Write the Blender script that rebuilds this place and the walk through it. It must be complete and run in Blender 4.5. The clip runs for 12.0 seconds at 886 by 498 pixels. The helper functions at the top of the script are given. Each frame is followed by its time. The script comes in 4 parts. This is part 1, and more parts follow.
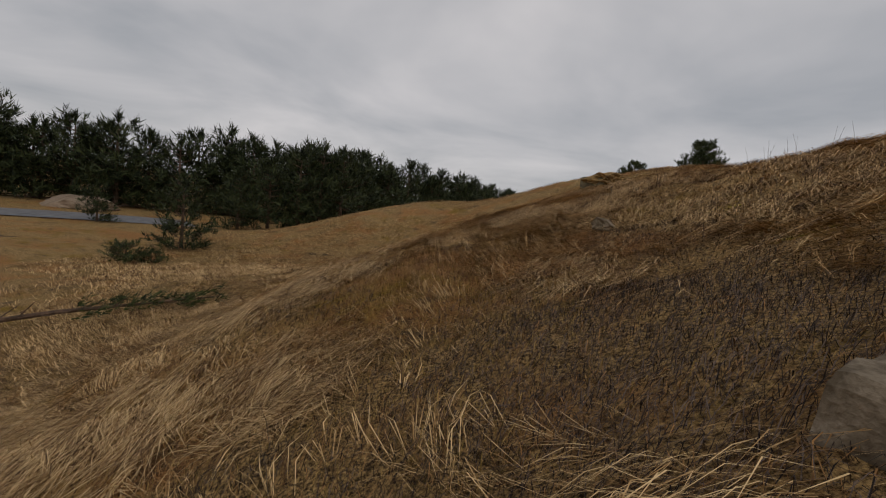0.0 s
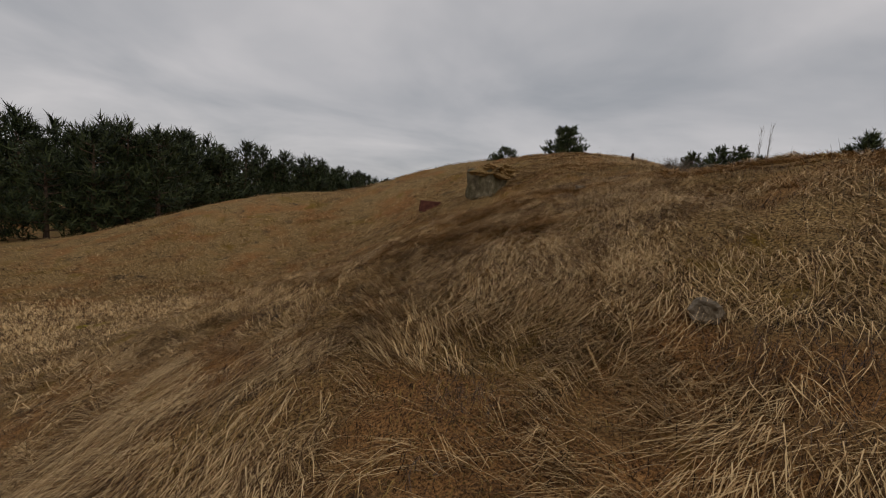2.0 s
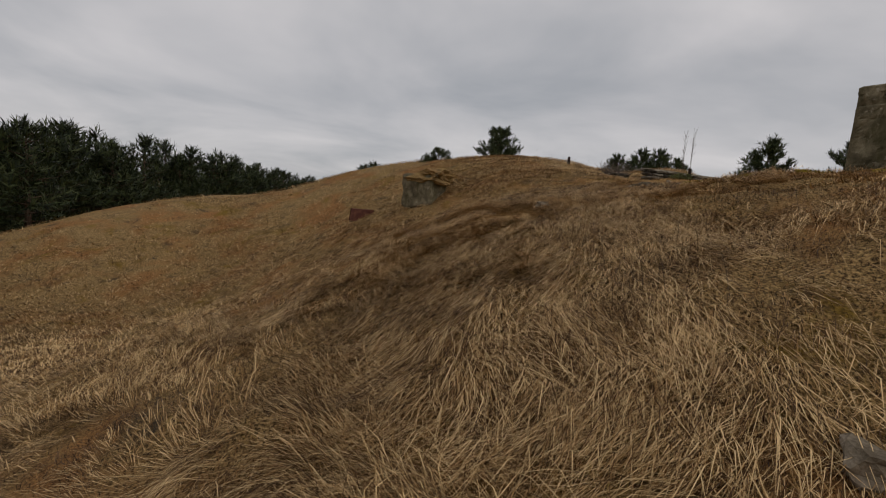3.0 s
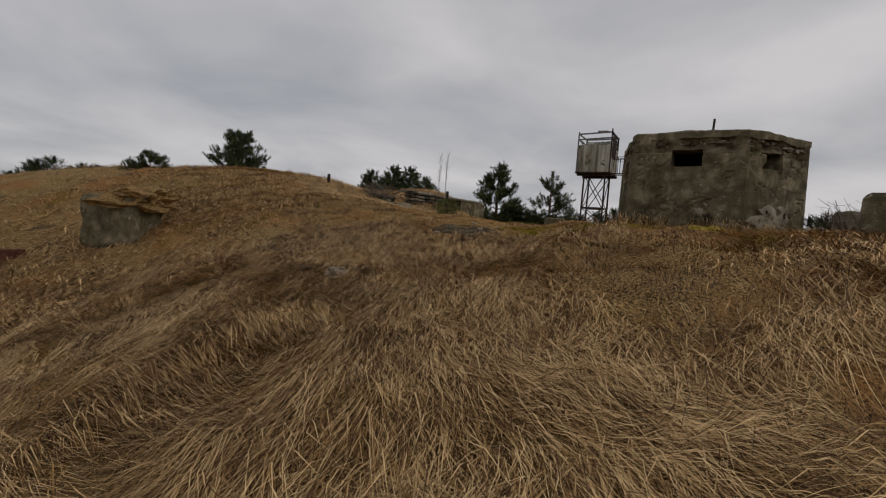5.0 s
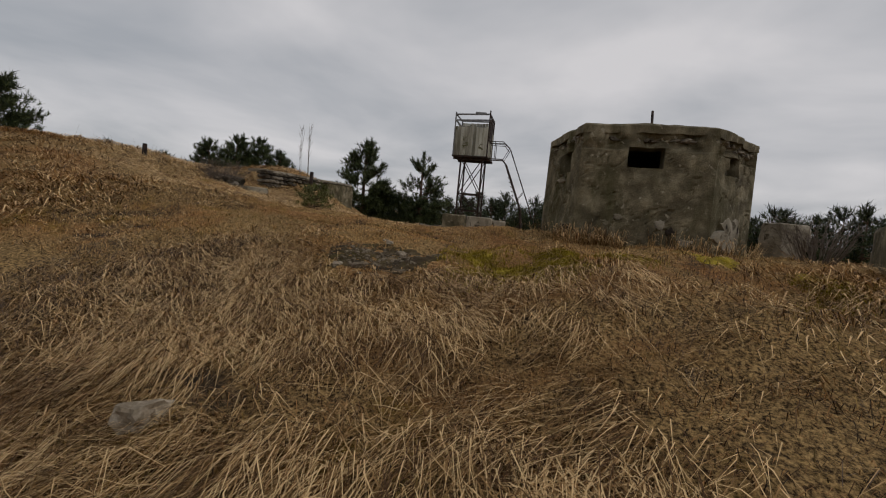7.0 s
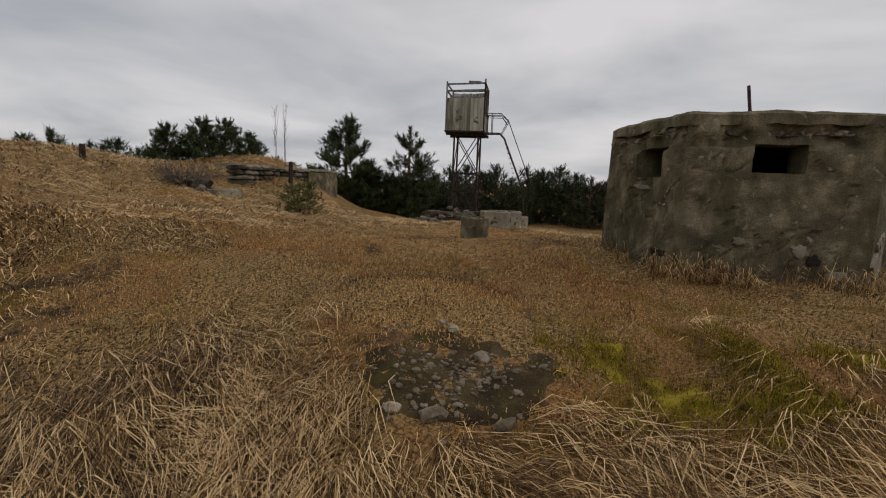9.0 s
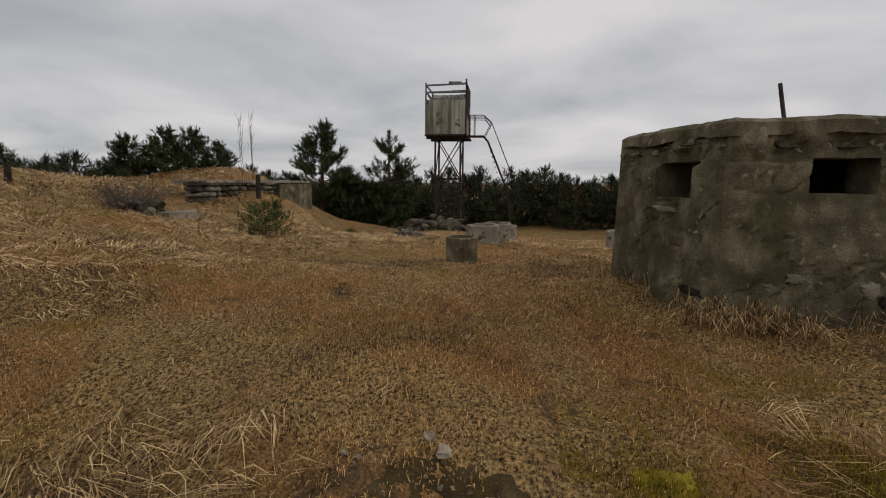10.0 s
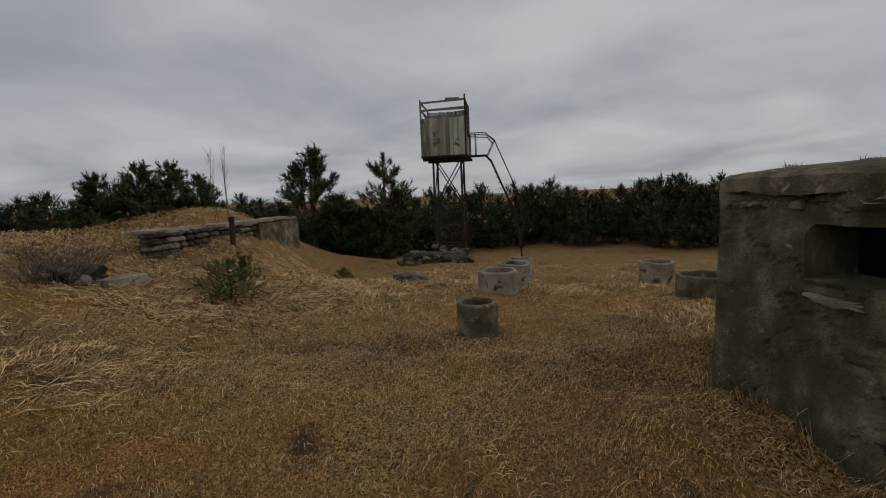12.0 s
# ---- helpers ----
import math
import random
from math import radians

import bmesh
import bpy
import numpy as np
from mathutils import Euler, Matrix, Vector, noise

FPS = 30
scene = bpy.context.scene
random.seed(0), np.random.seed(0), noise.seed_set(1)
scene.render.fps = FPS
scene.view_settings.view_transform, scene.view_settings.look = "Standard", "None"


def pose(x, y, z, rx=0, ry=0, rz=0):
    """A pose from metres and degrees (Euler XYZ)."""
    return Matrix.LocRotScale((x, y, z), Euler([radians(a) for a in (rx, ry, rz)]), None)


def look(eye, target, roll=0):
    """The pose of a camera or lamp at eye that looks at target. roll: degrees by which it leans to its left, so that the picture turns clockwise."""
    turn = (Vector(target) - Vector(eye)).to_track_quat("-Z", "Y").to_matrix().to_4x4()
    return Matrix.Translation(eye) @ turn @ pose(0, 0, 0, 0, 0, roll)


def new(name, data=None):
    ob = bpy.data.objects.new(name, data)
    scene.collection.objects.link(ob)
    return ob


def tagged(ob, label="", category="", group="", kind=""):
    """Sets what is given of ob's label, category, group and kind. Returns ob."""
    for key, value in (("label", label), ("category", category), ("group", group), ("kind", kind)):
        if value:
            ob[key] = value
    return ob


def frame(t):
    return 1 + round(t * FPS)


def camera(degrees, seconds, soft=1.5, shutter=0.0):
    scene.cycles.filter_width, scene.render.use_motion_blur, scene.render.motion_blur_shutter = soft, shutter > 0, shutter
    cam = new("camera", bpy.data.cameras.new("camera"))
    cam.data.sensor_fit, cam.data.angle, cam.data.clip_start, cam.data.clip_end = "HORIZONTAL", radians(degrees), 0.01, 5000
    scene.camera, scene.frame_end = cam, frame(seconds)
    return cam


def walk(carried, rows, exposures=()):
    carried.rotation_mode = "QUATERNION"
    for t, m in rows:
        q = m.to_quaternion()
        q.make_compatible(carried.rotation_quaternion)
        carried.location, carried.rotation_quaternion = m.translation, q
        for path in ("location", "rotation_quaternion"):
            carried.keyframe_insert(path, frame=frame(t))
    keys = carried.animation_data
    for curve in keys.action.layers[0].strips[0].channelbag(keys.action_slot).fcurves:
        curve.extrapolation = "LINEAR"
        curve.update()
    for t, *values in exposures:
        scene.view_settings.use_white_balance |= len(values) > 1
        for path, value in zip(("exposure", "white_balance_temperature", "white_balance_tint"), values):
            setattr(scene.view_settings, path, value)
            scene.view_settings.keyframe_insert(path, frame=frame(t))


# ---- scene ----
cam = camera(88.7, 12.0, soft=1.1)
PATH = [
    (0, (-0.025, -2.195, 2.284), (-0.085, -0.206, 2.087), 6.7),
    (0.5, (-0.489, -1.334, 2.396), (-0.453, 0.652, 2.158), 5.5),
    (1, (-0.802, -0.419, 2.586), (-0.535, 1.549, 2.35), 4.6),
    (1.5, (-0.881, 0.44, 2.76), (-0.308, 2.344, 2.546), 5.3),
    (2, (-0.977, 1.279, 2.894), (-0.378, 3.175, 2.675), 4.8),
    (2.5, (-0.942, 2.112, 3.079), (-0.298, 3.994, 2.873), 4.2),
    (3, (-0.829, 2.909, 3.28), (0.071, 4.683, 3.07), 4.4),
    (3.5, (-0.604, 3.678, 3.411), (0.75, 5.143, 3.27), 5.0),
    (3.7, (-0.432, 3.991, 3.481), (1.1, 5.273, 3.381), 5.4),
    (5.3, (0.918, 6.18, 4.044), (2.637, 7.198, 3.956), 4.5),
    (5.5, (1.067, 6.431, 4.078), (2.804, 7.418, 3.993), 4.7),
    (6, (1.581, 6.982, 4.215), (3.354, 7.894, 4.062), 4.8),
    (6.5, (2.182, 7.499, 4.309), (4.05, 8.195, 4.145), 5.4),
    (7, (2.786, 7.762, 4.466), (4.728, 8.214, 4.314), 5.1),
    (7.2, (2.958, 7.872, 4.521), (4.902, 8.309, 4.346), 4.8),
    (8.8, (4.355, 9.014, 5.166), (6.308, 9.358, 4.909), 2.8),
    (9, (4.587, 9.115, 5.176), (6.535, 9.465, 4.884), 2.3),
    (9.5, (5.218, 9.203, 5.308), (7.165, 9.514, 4.975), 1.3),
    (10, (5.715, 9.303, 5.471), (7.673, 9.587, 5.18), 0.6),
    (10.5, (6.171, 9.335, 5.603), (8.138, 9.617, 5.378), -1.0),
    (11, (6.627, 9.489, 5.56), (8.606, 9.648, 5.318), -1.4),
    (11.5, (7.199, 9.598, 5.857), (9.181, 9.692, 5.609), -1.6),
    (12, (7.714, 9.68, 5.996), (9.679, 9.971, 5.759), -2.4),
]
EXPOSURES = [(0, 0.0, 6800, 12), (0.6, -0.1, 6800, 12), (2, -0.08, 6800, 12), (3.5, 0.05, 6800, 12), (6, -0.08, 6750, 12), (7, 0.05, 6700, 11), (9, 0.18, 6750, 11), (9.6, 0.06, 6800, 11), (10.1, 0.2, 6800, 11), (10.5, 0.26, 6750, 11), (11.2, 0.0, 6650, 11), (12, -0.25, 6520, 10)]
walk(cam, [(t, look(eye, target, roll)) for t, eye, target, roll in PATH], EXPOSURES)

# ---- overcast daylight ----
world = bpy.data.worlds.new("overcast_sky")
scene.world = world
world.use_nodes = True


def wire(tree, a, out, b, inp):
    tree.links.new(a.outputs[out], b.inputs[inp])


def build_sky():
    nt = world.node_tree
    nt.nodes.clear()
    N = nt.nodes.new
    sky = N("ShaderNodeTexSky")
    sky.sky_type, sky.sun_disc = "NISHITA", False
    sky.sun_elevation, sky.sun_rotation = radians(38), radians(200)
    clear = N("ShaderNodeBackground")
    clear.inputs["Strength"].default_value = 0.06
    wire(nt, sky, "Color", clear, "Color")
    coord, split = N("ShaderNodeTexCoord"), N("ShaderNodeSeparateXYZ")
    wire(nt, coord, "Generated", split, "Vector")
    # cloud sheet: the direction laid onto a flat layer overhead
    lift = N("ShaderNodeMath"); lift.operation = "MAXIMUM"; lift.inputs[1].default_value = 0.0
    add = N("ShaderNodeMath"); add.operation = "ADD"; add.inputs[1].default_value = 0.16
    wire(nt, split, "Z", lift, 0); wire(nt, lift, 0, add, 0)
    dx, dy = N("ShaderNodeMath"), N("ShaderNodeMath")
    dx.operation = dy.operation = "DIVIDE"
    wire(nt, split, "X", dx, 0); wire(nt, add, 0, dx, 1); wire(nt, split, "Y", dy, 0); wire(nt, add, 0, dy, 1)
    flat = N("ShaderNodeCombineXYZ")
    wire(nt, dx, 0, flat, "X"); wire(nt, dy, 0, flat, "Y")
    n1 = N("ShaderNodeTexNoise")
    n1.inputs["Scale"].default_value, n1.inputs["Detail"].default_value, n1.inputs["Roughness"].default_value = 0.75, 5, 0.5
    n1.inputs["Distortion"].default_value = 0.35
    wire(nt, flat, "Vector", n1, "Vector")
    ramp = N("ShaderNodeValToRGB")
    e = ramp.color_ramp.elements
    e[0].position, e[0].color = 0.32, (0.285, 0.305, 0.335, 1)
    e[1].position, e[1].color = 0.68, (0.50, 0.50, 0.52, 1)
    wire(nt, n1, "Fac", ramp, "Fac")
    clouds = N("ShaderNodeBackground")
    clouds.inputs["Strength"].default_value = 1.22
    wire(nt, ramp, "Color", clouds, "Color")
    mix, out = N("ShaderNodeMixShader"), N("ShaderNodeOutputWorld")
    mix.inputs[0].default_value = 0.93
    wire(nt, clear, 0, mix, 1); wire(nt, clouds, 0, mix, 2); wire(nt, mix, 0, out, "Surface")


build_sky()
sun = new("sun", bpy.data.lights.new("sun", "SUN"))
sun.data.energy, sun.data.angle, sun.data.color = 0.5, radians(25), (1.0, 0.97, 0.93)
sun.matrix_world = look((6, -16, 14), (0, 0, 0))


# ---- materials ----
def material(name, colours, scale=3.0, rough=0.9, metal=0.0, bump=0.3, fine=40.0, islands=False, objects=False, stains=None, stretch=(1, 1, 1)):
    """colours: dark to light stops over a two-scale noise; islands or objects: shift the stop piece by piece."""
    m = bpy.data.materials.new(name)
    m.use_nodes = True
    nt = m.node_tree
    b, N = nt.nodes["Principled BSDF"], nt.nodes.new
    b.inputs["Roughness"].default_value, b.inputs["Metallic"].default_value = rough, metal
    b.inputs["Specular IOR Level"].default_value = 0.2
    coord, mp = N("ShaderNodeTexCoord"), N("ShaderNodeMapping")
    mp.inputs["Scale"].default_value = stretch
    wire(nt, coord, "Object", mp, "Vector")
    big, small = N("ShaderNodeTexNoise"), N("ShaderNodeTexNoise")
    big.inputs["Scale"].default_value, big.inputs["Detail"].default_value = scale, 6
    small.inputs["Scale"].default_value, small.inputs["Detail"].default_value = fine, 4
    wire(nt, mp, "Vector", big, "Vector"); wire(nt, mp, "Vector", small, "Vector")
    mix = N("ShaderNodeMath"); mix.operation = "MULTIPLY_ADD"; mix.inputs[1].default_value = 0.35
    wire(nt, small, "Fac", mix, 0)
    wire(nt, big, "Fac", mix, 2)
    last = mix
    if islands or objects:
        info = N("ShaderNodeNewGeometry") if islands else N("ShaderNodeObjectInfo")
        ad = N("ShaderNodeMath"); ad.operation = "MULTIPLY_ADD"; ad.inputs[1].default_value = 0.9 if islands else 0.4
        off = N("ShaderNodeMath"); off.operation = "SUBTRACT"; off.inputs[1].default_value = 0.45 if islands else 0.2
        wire(nt, info, "Random Per Island" if islands else "Random", ad, 0)
        wire(nt, last, 0, ad, 2); wire(nt, ad, 0, off, 0)
        last = off
    ramp = N("ShaderNodeValToRGB")
    el = ramp.color_ramp.elements
    for i, c in enumerate(colours):
        p = 0.42 + 0.5 * i / max(1, len(colours) - 1)
        q = el[i] if i < 2 else el.new(p)
        q.position, q.color = p, (*c, 1)
    wire(nt, last, 0, ramp, "Fac")
    colour = ramp
    if stains:
        st, sr, sm = N("ShaderNodeTexNoise"), N("ShaderNodeValToRGB"), N("ShaderNodeMix")
        st.inputs["Scale"].default_value, st.inputs["Detail"].default_value, st.inputs["Distortion"].default_value = stains[1], 7, 0.6
        sr.color_ramp.elements[0].position, sr.color_ramp.elements[1].position = stains[2], stains[2] + 0.07
        wire(nt, coord, "Object", st, "Vector"); wire(nt, st, "Fac", sr, "Fac")
        sm.data_type = "RGBA"
        wire(nt, sr, "Color", sm, 0); nt.links.new(ramp.outputs["Color"], sm.inputs[6])
        sm.inputs[7].default_value = (*stains[0], 1)
        last_colour = sm.outputs[2]
        if len(stains) > 3:
            m2, n2, r2, x2 = N("ShaderNodeMapping"), N("ShaderNodeTexNoise"), N("ShaderNodeValToRGB"), N("ShaderNodeMix")
            m2.inputs["Scale"].default_value = (1, 1, 0.3)
            n2.inputs["Scale"].default_value, n2.inputs["Detail"].default_value, n2.inputs["Roughness"].default_value = stains[4], 8, 0.7
            r2.color_ramp.elements[0].position, r2.color_ramp.elements[1].position = 0.48, 0.66
            wire(nt, coord, "Object", m2, "Vector"); wire(nt, m2, "Vector", n2, "Vector"); wire(nt, n2, "Fac", r2, "Fac")
            x2.data_type = "RGBA"
            wire(nt, r2, "Color", x2, 0); nt.links.new(last_colour, x2.inputs[6])
            x2.inputs[7].default_value = (*stains[3], 1)
            last_colour = x2.outputs[2]
        nt.links.new(last_colour, b.inputs["Base Color"])
    else:
        wire(nt, colour, "Color", b, "Base Color")
    if bump:
        bp = N("ShaderNodeBump")
        bp.inputs["Strength"].default_value, bp.inputs["Distance"].default_value = bump, 0.04
        wire(nt, last if not islands else mix, 0, bp, "Height"); wire(nt, bp, "Normal", b, "Normal")
    return m


def ground_material():
    """Dry heath: straw thatch, rusty moss, olive moss and dark soil in patches, asphalt and sand where they lie."""
    m = bpy.data.materials.new("heath_ground")
    m.use_nodes = True
    nt = m.node_tree
    b, N = nt.nodes["Principled BSDF"], nt.nodes.new
    b.inputs["Roughness"].default_value, b.inputs["Specular IOR Level"].default_value = 0.95, 0.1
    coord = N("ShaderNodeTexCoord")

    def noise_of(scale, detail=6, rough=0.6, dist=0.0):
        n = N("ShaderNodeTexNoise")
        n.inputs["Scale"].default_value, n.inputs["Detail"].default_value = scale, detail
        n.inputs["Roughness"].default_value, n.inputs["Distortion"].default_value = rough, dist
        wire(nt, coord, "Object", n, "Vector")
        return n

    def ramp_of(n, stops):
        r = N("ShaderNodeValToRGB")
        for i, (p, c) in enumerate(stops):
            q = r.color_ramp.elements[i] if i < 2 else r.color_ramp.elements.new(p)
            q.position, q.color = p, (*c, 1)
        wire(nt, n, "Fac", r, "Fac")
        return r.outputs["Color"]

    def over(low, high, fac):
        x = N("ShaderNodeMix")
        x.data_type = "RGBA"
        nt.links.new(fac, x.inputs[0]); nt.links.new(low, x.inputs[6]); nt.links.new(high, x.inputs[7])
        return x.outputs[2]

    bw = ((0, 0, 0), (1, 1, 1))
    fine = noise_of(38, 5, 0.75)
    straw = ramp_of(fine, ((0.40, (0.034, 0.019, 0.008)), (0.66, (0.62, 0.40, 0.165))))
    rust = ramp_of(noise_of(55, 4, 0.8), ((0.38, (0.045, 0.021, 0.009)), (0.65, (0.56, 0.28, 0.10))))
    moss = ramp_of(noise_of(30, 5, 0.7), ((0.34, (0.06, 0.036, 0.008)), (0.68, (0.34, 0.21, 0.038))))
    soil = ramp_of(noise_of(60, 4, 0.8), ((0.3, (0.015, 0.011, 0.008)), (0.75, (0.10, 0.075, 0.05))))
    c = over(straw, rust, ramp_of(noise_of(0.45, 5, 0.6, 0.4), ((0.49, bw[0]), (0.63, bw[1]))))
    c = over(c, moss, ramp_of(noise_of(0.7, 6, 0.7, 0.8), ((0.56, bw[0]), (0.67, bw[1]))))
    c = over(c, soil, ramp_of(noise_of(1.1, 7, 0.75, 0.5), ((0.555, bw[0]), (0.68, bw[1]))))
    nt.links.new(c, b.inputs["Base Color"])
    bp = N("ShaderNodeBump")
    bp.inputs["Strength"].default_value, bp.inputs["Distance"].default_value = 0.8, 0.03
    wire(nt, fine, "Fac", bp, "Height"); wire(nt, bp, "Normal", b, "Normal")
    return m


M_GROUND = ground_material()
M_STRAW = material("dry_straw", [(0.085, 0.042, 0.016), (0.39, 0.225, 0.084), (0.80, 0.56, 0.28)], 1.6, 0.75, bump=0, islands=True)
M_THATCH = material("dead_thatch", [(0.02, 0.011, 0.006), (0.11, 0.055, 0.022), (0.38, 0.20, 0.075)], 0.6, 0.9, bump=0, islands=True)
M_HEATHER = material("dead_heather", [(0.02, 0.014, 0.011), (0.055, 0.038, 0.030), (0.17, 0.125, 0.10)], 0.6, 0.9, bump=0, islands=True)
M_HEATH = material("rusty_heath", [(0.12, 0.05, 0.018), (0.50, 0.24, 0.085), (0.80, 0.50, 0.20)], 0.6, 0.85, bump=0, islands=True)
M_OLIVE = material("olive_grass", [(0.09, 0.058, 0.014), (0.26, 0.165, 0.042), (0.44, 0.28, 0.09)], 0.6, 0.85, bump=0, islands=True)
M_MOSS = material("yellow_moss", [(0.11, 0.078, 0.008), (0.28, 0.205, 0.018), (0.48, 0.37, 0.04)], 9, 0.95, bump=1.0, fine=120)
M_NEEDLE = material("pine_needles", [(0.014, 0.022, 0.007), (0.042, 0.060, 0.018), (0.085, 0.10, 0.032)], 1.5, 0.6, bump=0, islands=True)
M_FOREST = material("forest_needles", [(0.010, 0.016, 0.006), (0.030, 0.043, 0.014), (0.060, 0.072, 0.025)], 1.5, 0.6, bump=0, islands=True)
M_YOUNG = material("young_needles", [(0.05, 0.062, 0.014), (0.12, 0.13, 0.032), (0.20, 0.19, 0.06)], 1.5, 0.6, bump=0, islands=True)
M_BARK = material("pine_bark", [(0.03, 0.022, 0.017), (0.10, 0.065, 0.045), (0.19, 0.12, 0.08)], 6, 0.95, bump=0.8)
M_CONC = material("weathered_concrete", [(0.048, 0.040, 0.024), (0.14, 0.117, 0.072), (0.31, 0.262, 0.17)], 4.0, 0.95, bump=1.0, fine=60, stains=((0.36, 0.32, 0.235), 9.0, 0.635, (0.075, 0.066, 0.030), 1.9))
M_CONC_PALE = material("pale_concrete", [(0.13, 0.108, 0.075), (0.27, 0.235, 0.175), (0.42, 0.375, 0.295)], 3, 0.95, bump=0.6, fine=50, stains=((0.085, 0.07, 0.045), 4.5, 0.60))
M_RUBBLE = material("broken_masonry", [(0.03, 0.024, 0.017), (0.10, 0.082, 0.060), (0.25, 0.215, 0.165)], 5, 0.95, bump=1.0, fine=30, objects=True)
M_WOOD = material("grey_weathered_boards", [(0.15, 0.14, 0.105), (0.33, 0.315, 0.25), (0.52, 0.51, 0.43)], 2.0, 0.9, bump=0.4, fine=25, objects=True, stretch=(3, 3, 0.35), stains=((0.10, 0.095, 0.045), 3.0, 0.6))
M_STEEL = material("rusty_dark_steel", [(0.018, 0.014, 0.013), (0.045, 0.032, 0.027), (0.10, 0.06, 0.042)], 8, 0.7, 0.4, bump=0.3)
M_GREY_STEEL = material("grey_painted_steel", [(0.10, 0.10, 0.10), (0.19, 0.19, 0.19), (0.26, 0.25, 0.24)], 6, 0.6, 0.4, bump=0.2)
M_STONE = material("field_stone", [(0.12, 0.092, 0.06), (0.26, 0.21, 0.15), (0.46, 0.395, 0.30)], 7, 0.95, bump=0.7, fine=50, objects=True)
M_ASPHALT = material("grey_road", [(0.10, 0.10, 0.105), (0.16, 0.16, 0.165), (0.22, 0.22, 0.22)], 2, 0.9, bump=0.3, fine=80)
M_SAND = material("sand", [(0.17, 0.12, 0.08), (0.27, 0.20, 0.14), (0.36, 0.28, 0.20)], 1.5, 0.95, bump=0.5)
M_TWIG = material("bare_twigs", [(0.06, 0.045, 0.035), (0.14, 0.11, 0.085), (0.24, 0.20, 0.16)], 5, 0.9, bump=0)
# earth colour, also painted on the bunker for shade inside holes and cracks
M_DARK = material("dark_earth_and_hole_shade", [(0.012, 0.010, 0.008), (0.03, 0.022, 0.016), (0.06, 0.045, 0.03)], 6, 0.95, bump=0.7)


# ---- shape of the land ----
BROAD = [
    (0.54, -0.19, -0.39, -0.09, -0.07, -0.49),
    (-0.84, 0.09, 1.12, -0.69, 1.92, 1.73),
    (-0.59, 0.21, 0.79, 0.38, 2.57, 2.31),
    (0.30, 0.22, -0.60, 0.75, 0.09, 0.16),
    (-0.17, -0.38, -0.17, 1.12, 0.15, -0.08),
    (-0.00, 0.02, -0.09, -0.64, -0.14, -0.01),
]
KNOLLS = [
    (12.5, 21.5, 0.15), (15, 21, 0.42), (18.5, 20.3, 0.10), (21.2, 19.4, 0.45), (23, 18.8, 0.65), (20.3, 15.5, -0.40), (22.6, 15.9, -0.35), (-4, 1, 0.10), (-1.5, -1, -0.30), (-1.5, 2, 0.45), (1, 2, -0.44), (-1.5, 5, 0.45), (-2.6, 10, 0.40), (4.6, 3.2, -0.28), (3.4, 0.5, -0.2), (1, 5, -0.13), (3.5, 5, -0.08), (1.5, 8, 0.20), (4, 7.5, -0.18), (6, 6, -0.17), (5, 10, -0.31), (7, 8.5, -0.24), (9, 8.5, -0.10), (7.5, 12, -0.39), (4.5, 15, -0.43), (12, 19, 0.24), (16, 17.5, 0.02), (20, 17.5, 0.51), (22, 15.5, -0.74), (25, 16.5, -0.18), (13, 8, 0.31), (17, 10, 0.37)
]


def lattice(x, y, seed):
    """Smooth value noise in -1..1 over arrays."""
    xi, yi = np.floor(x), np.floor(y)
    fx, fy = x - xi, y - yi
    fx, fy = fx * fx * (3 - 2 * fx), fy * fy * (3 - 2 * fy)

    def corner(i, j):
        v = np.sin(i * 127.1 + j * 311.7 + seed * 74.7) * 43758.5453
        return (v - np.floor(v)) * 2 - 1
    a, b = corner(xi, yi), corner(xi + 1, yi)
    c, d = corner(xi, yi + 1), corner(xi + 1, yi + 1)
    return (a * (1 - fx) + b * fx) * (1 - fy) + (c * (1 - fx) + d * fx) * fy


def lay(x, y):
    """The height of the ground: a valley on the west, a plateau on the east, knolls and hummocks."""
    x, y = np.asarray(x, float), np.asarray(y, float)
    s = np.clip((x - 0.25 * (y - 6) + 6) / 14, 0, 1)
    z = -1.5 + 5.4 * s * s * (3 - 2 * s)
    for i, row in enumerate(BROAD):
        for j, h in enumerate(row):
            z = z + h * np.exp(-((x + 15 - 10 * i) ** 2 + (y + 7 - 9 * j) ** 2) / 64)
    for cx, cy, h in KNOLLS:
        z = z + h * np.exp(-((x - cx) ** 2 + (y - cy) ** 2) / 6.76)
    near = np.exp(-((x - 6) ** 2 + (y - 9) ** 2) / 700)
    z = z + near * (0.07 * lattice(x * 0.7, y * 0.7, 1) + 0.06 * lattice(x * 1.6, y * 1.6, 2) + 0.045 * lattice(x * 3.4, y * 3.4, 3))
    # the plateau falls away towards the eastern wood
    t = np.clip((x + 0.15 * (y - 9) - 20.5) / 13, 0, 1)
    return z - 1.5 * t * t * (3 - 2 * t)


def lay1(x, y):
    return float(lay(np.array([x]), np.array([y]))[0])


def mesh_of(name, verts, faces, mat, smooth=False):
    me = bpy.data.meshes.new(name)
    me.from_pydata(verts, [], faces)
    me.materials.append(mat)
    if smooth:
        me.polygons.foreach_set("use_smooth", [True] * len(me.polygons))
    me.update()
    return me


def axis(lo, hi, step, far):
    core = list(np.arange(lo, hi + 1e-6, step))
    out, d, v = [], step, hi
    while v < far:
        d *= 1.22
        v += d
        out.append(v)
    back, d, v = [], step, lo
    while v > -far:
        d *= 1.22
        v -= d
        back.append(v)
    return np.array(back[::-1] + core + out)


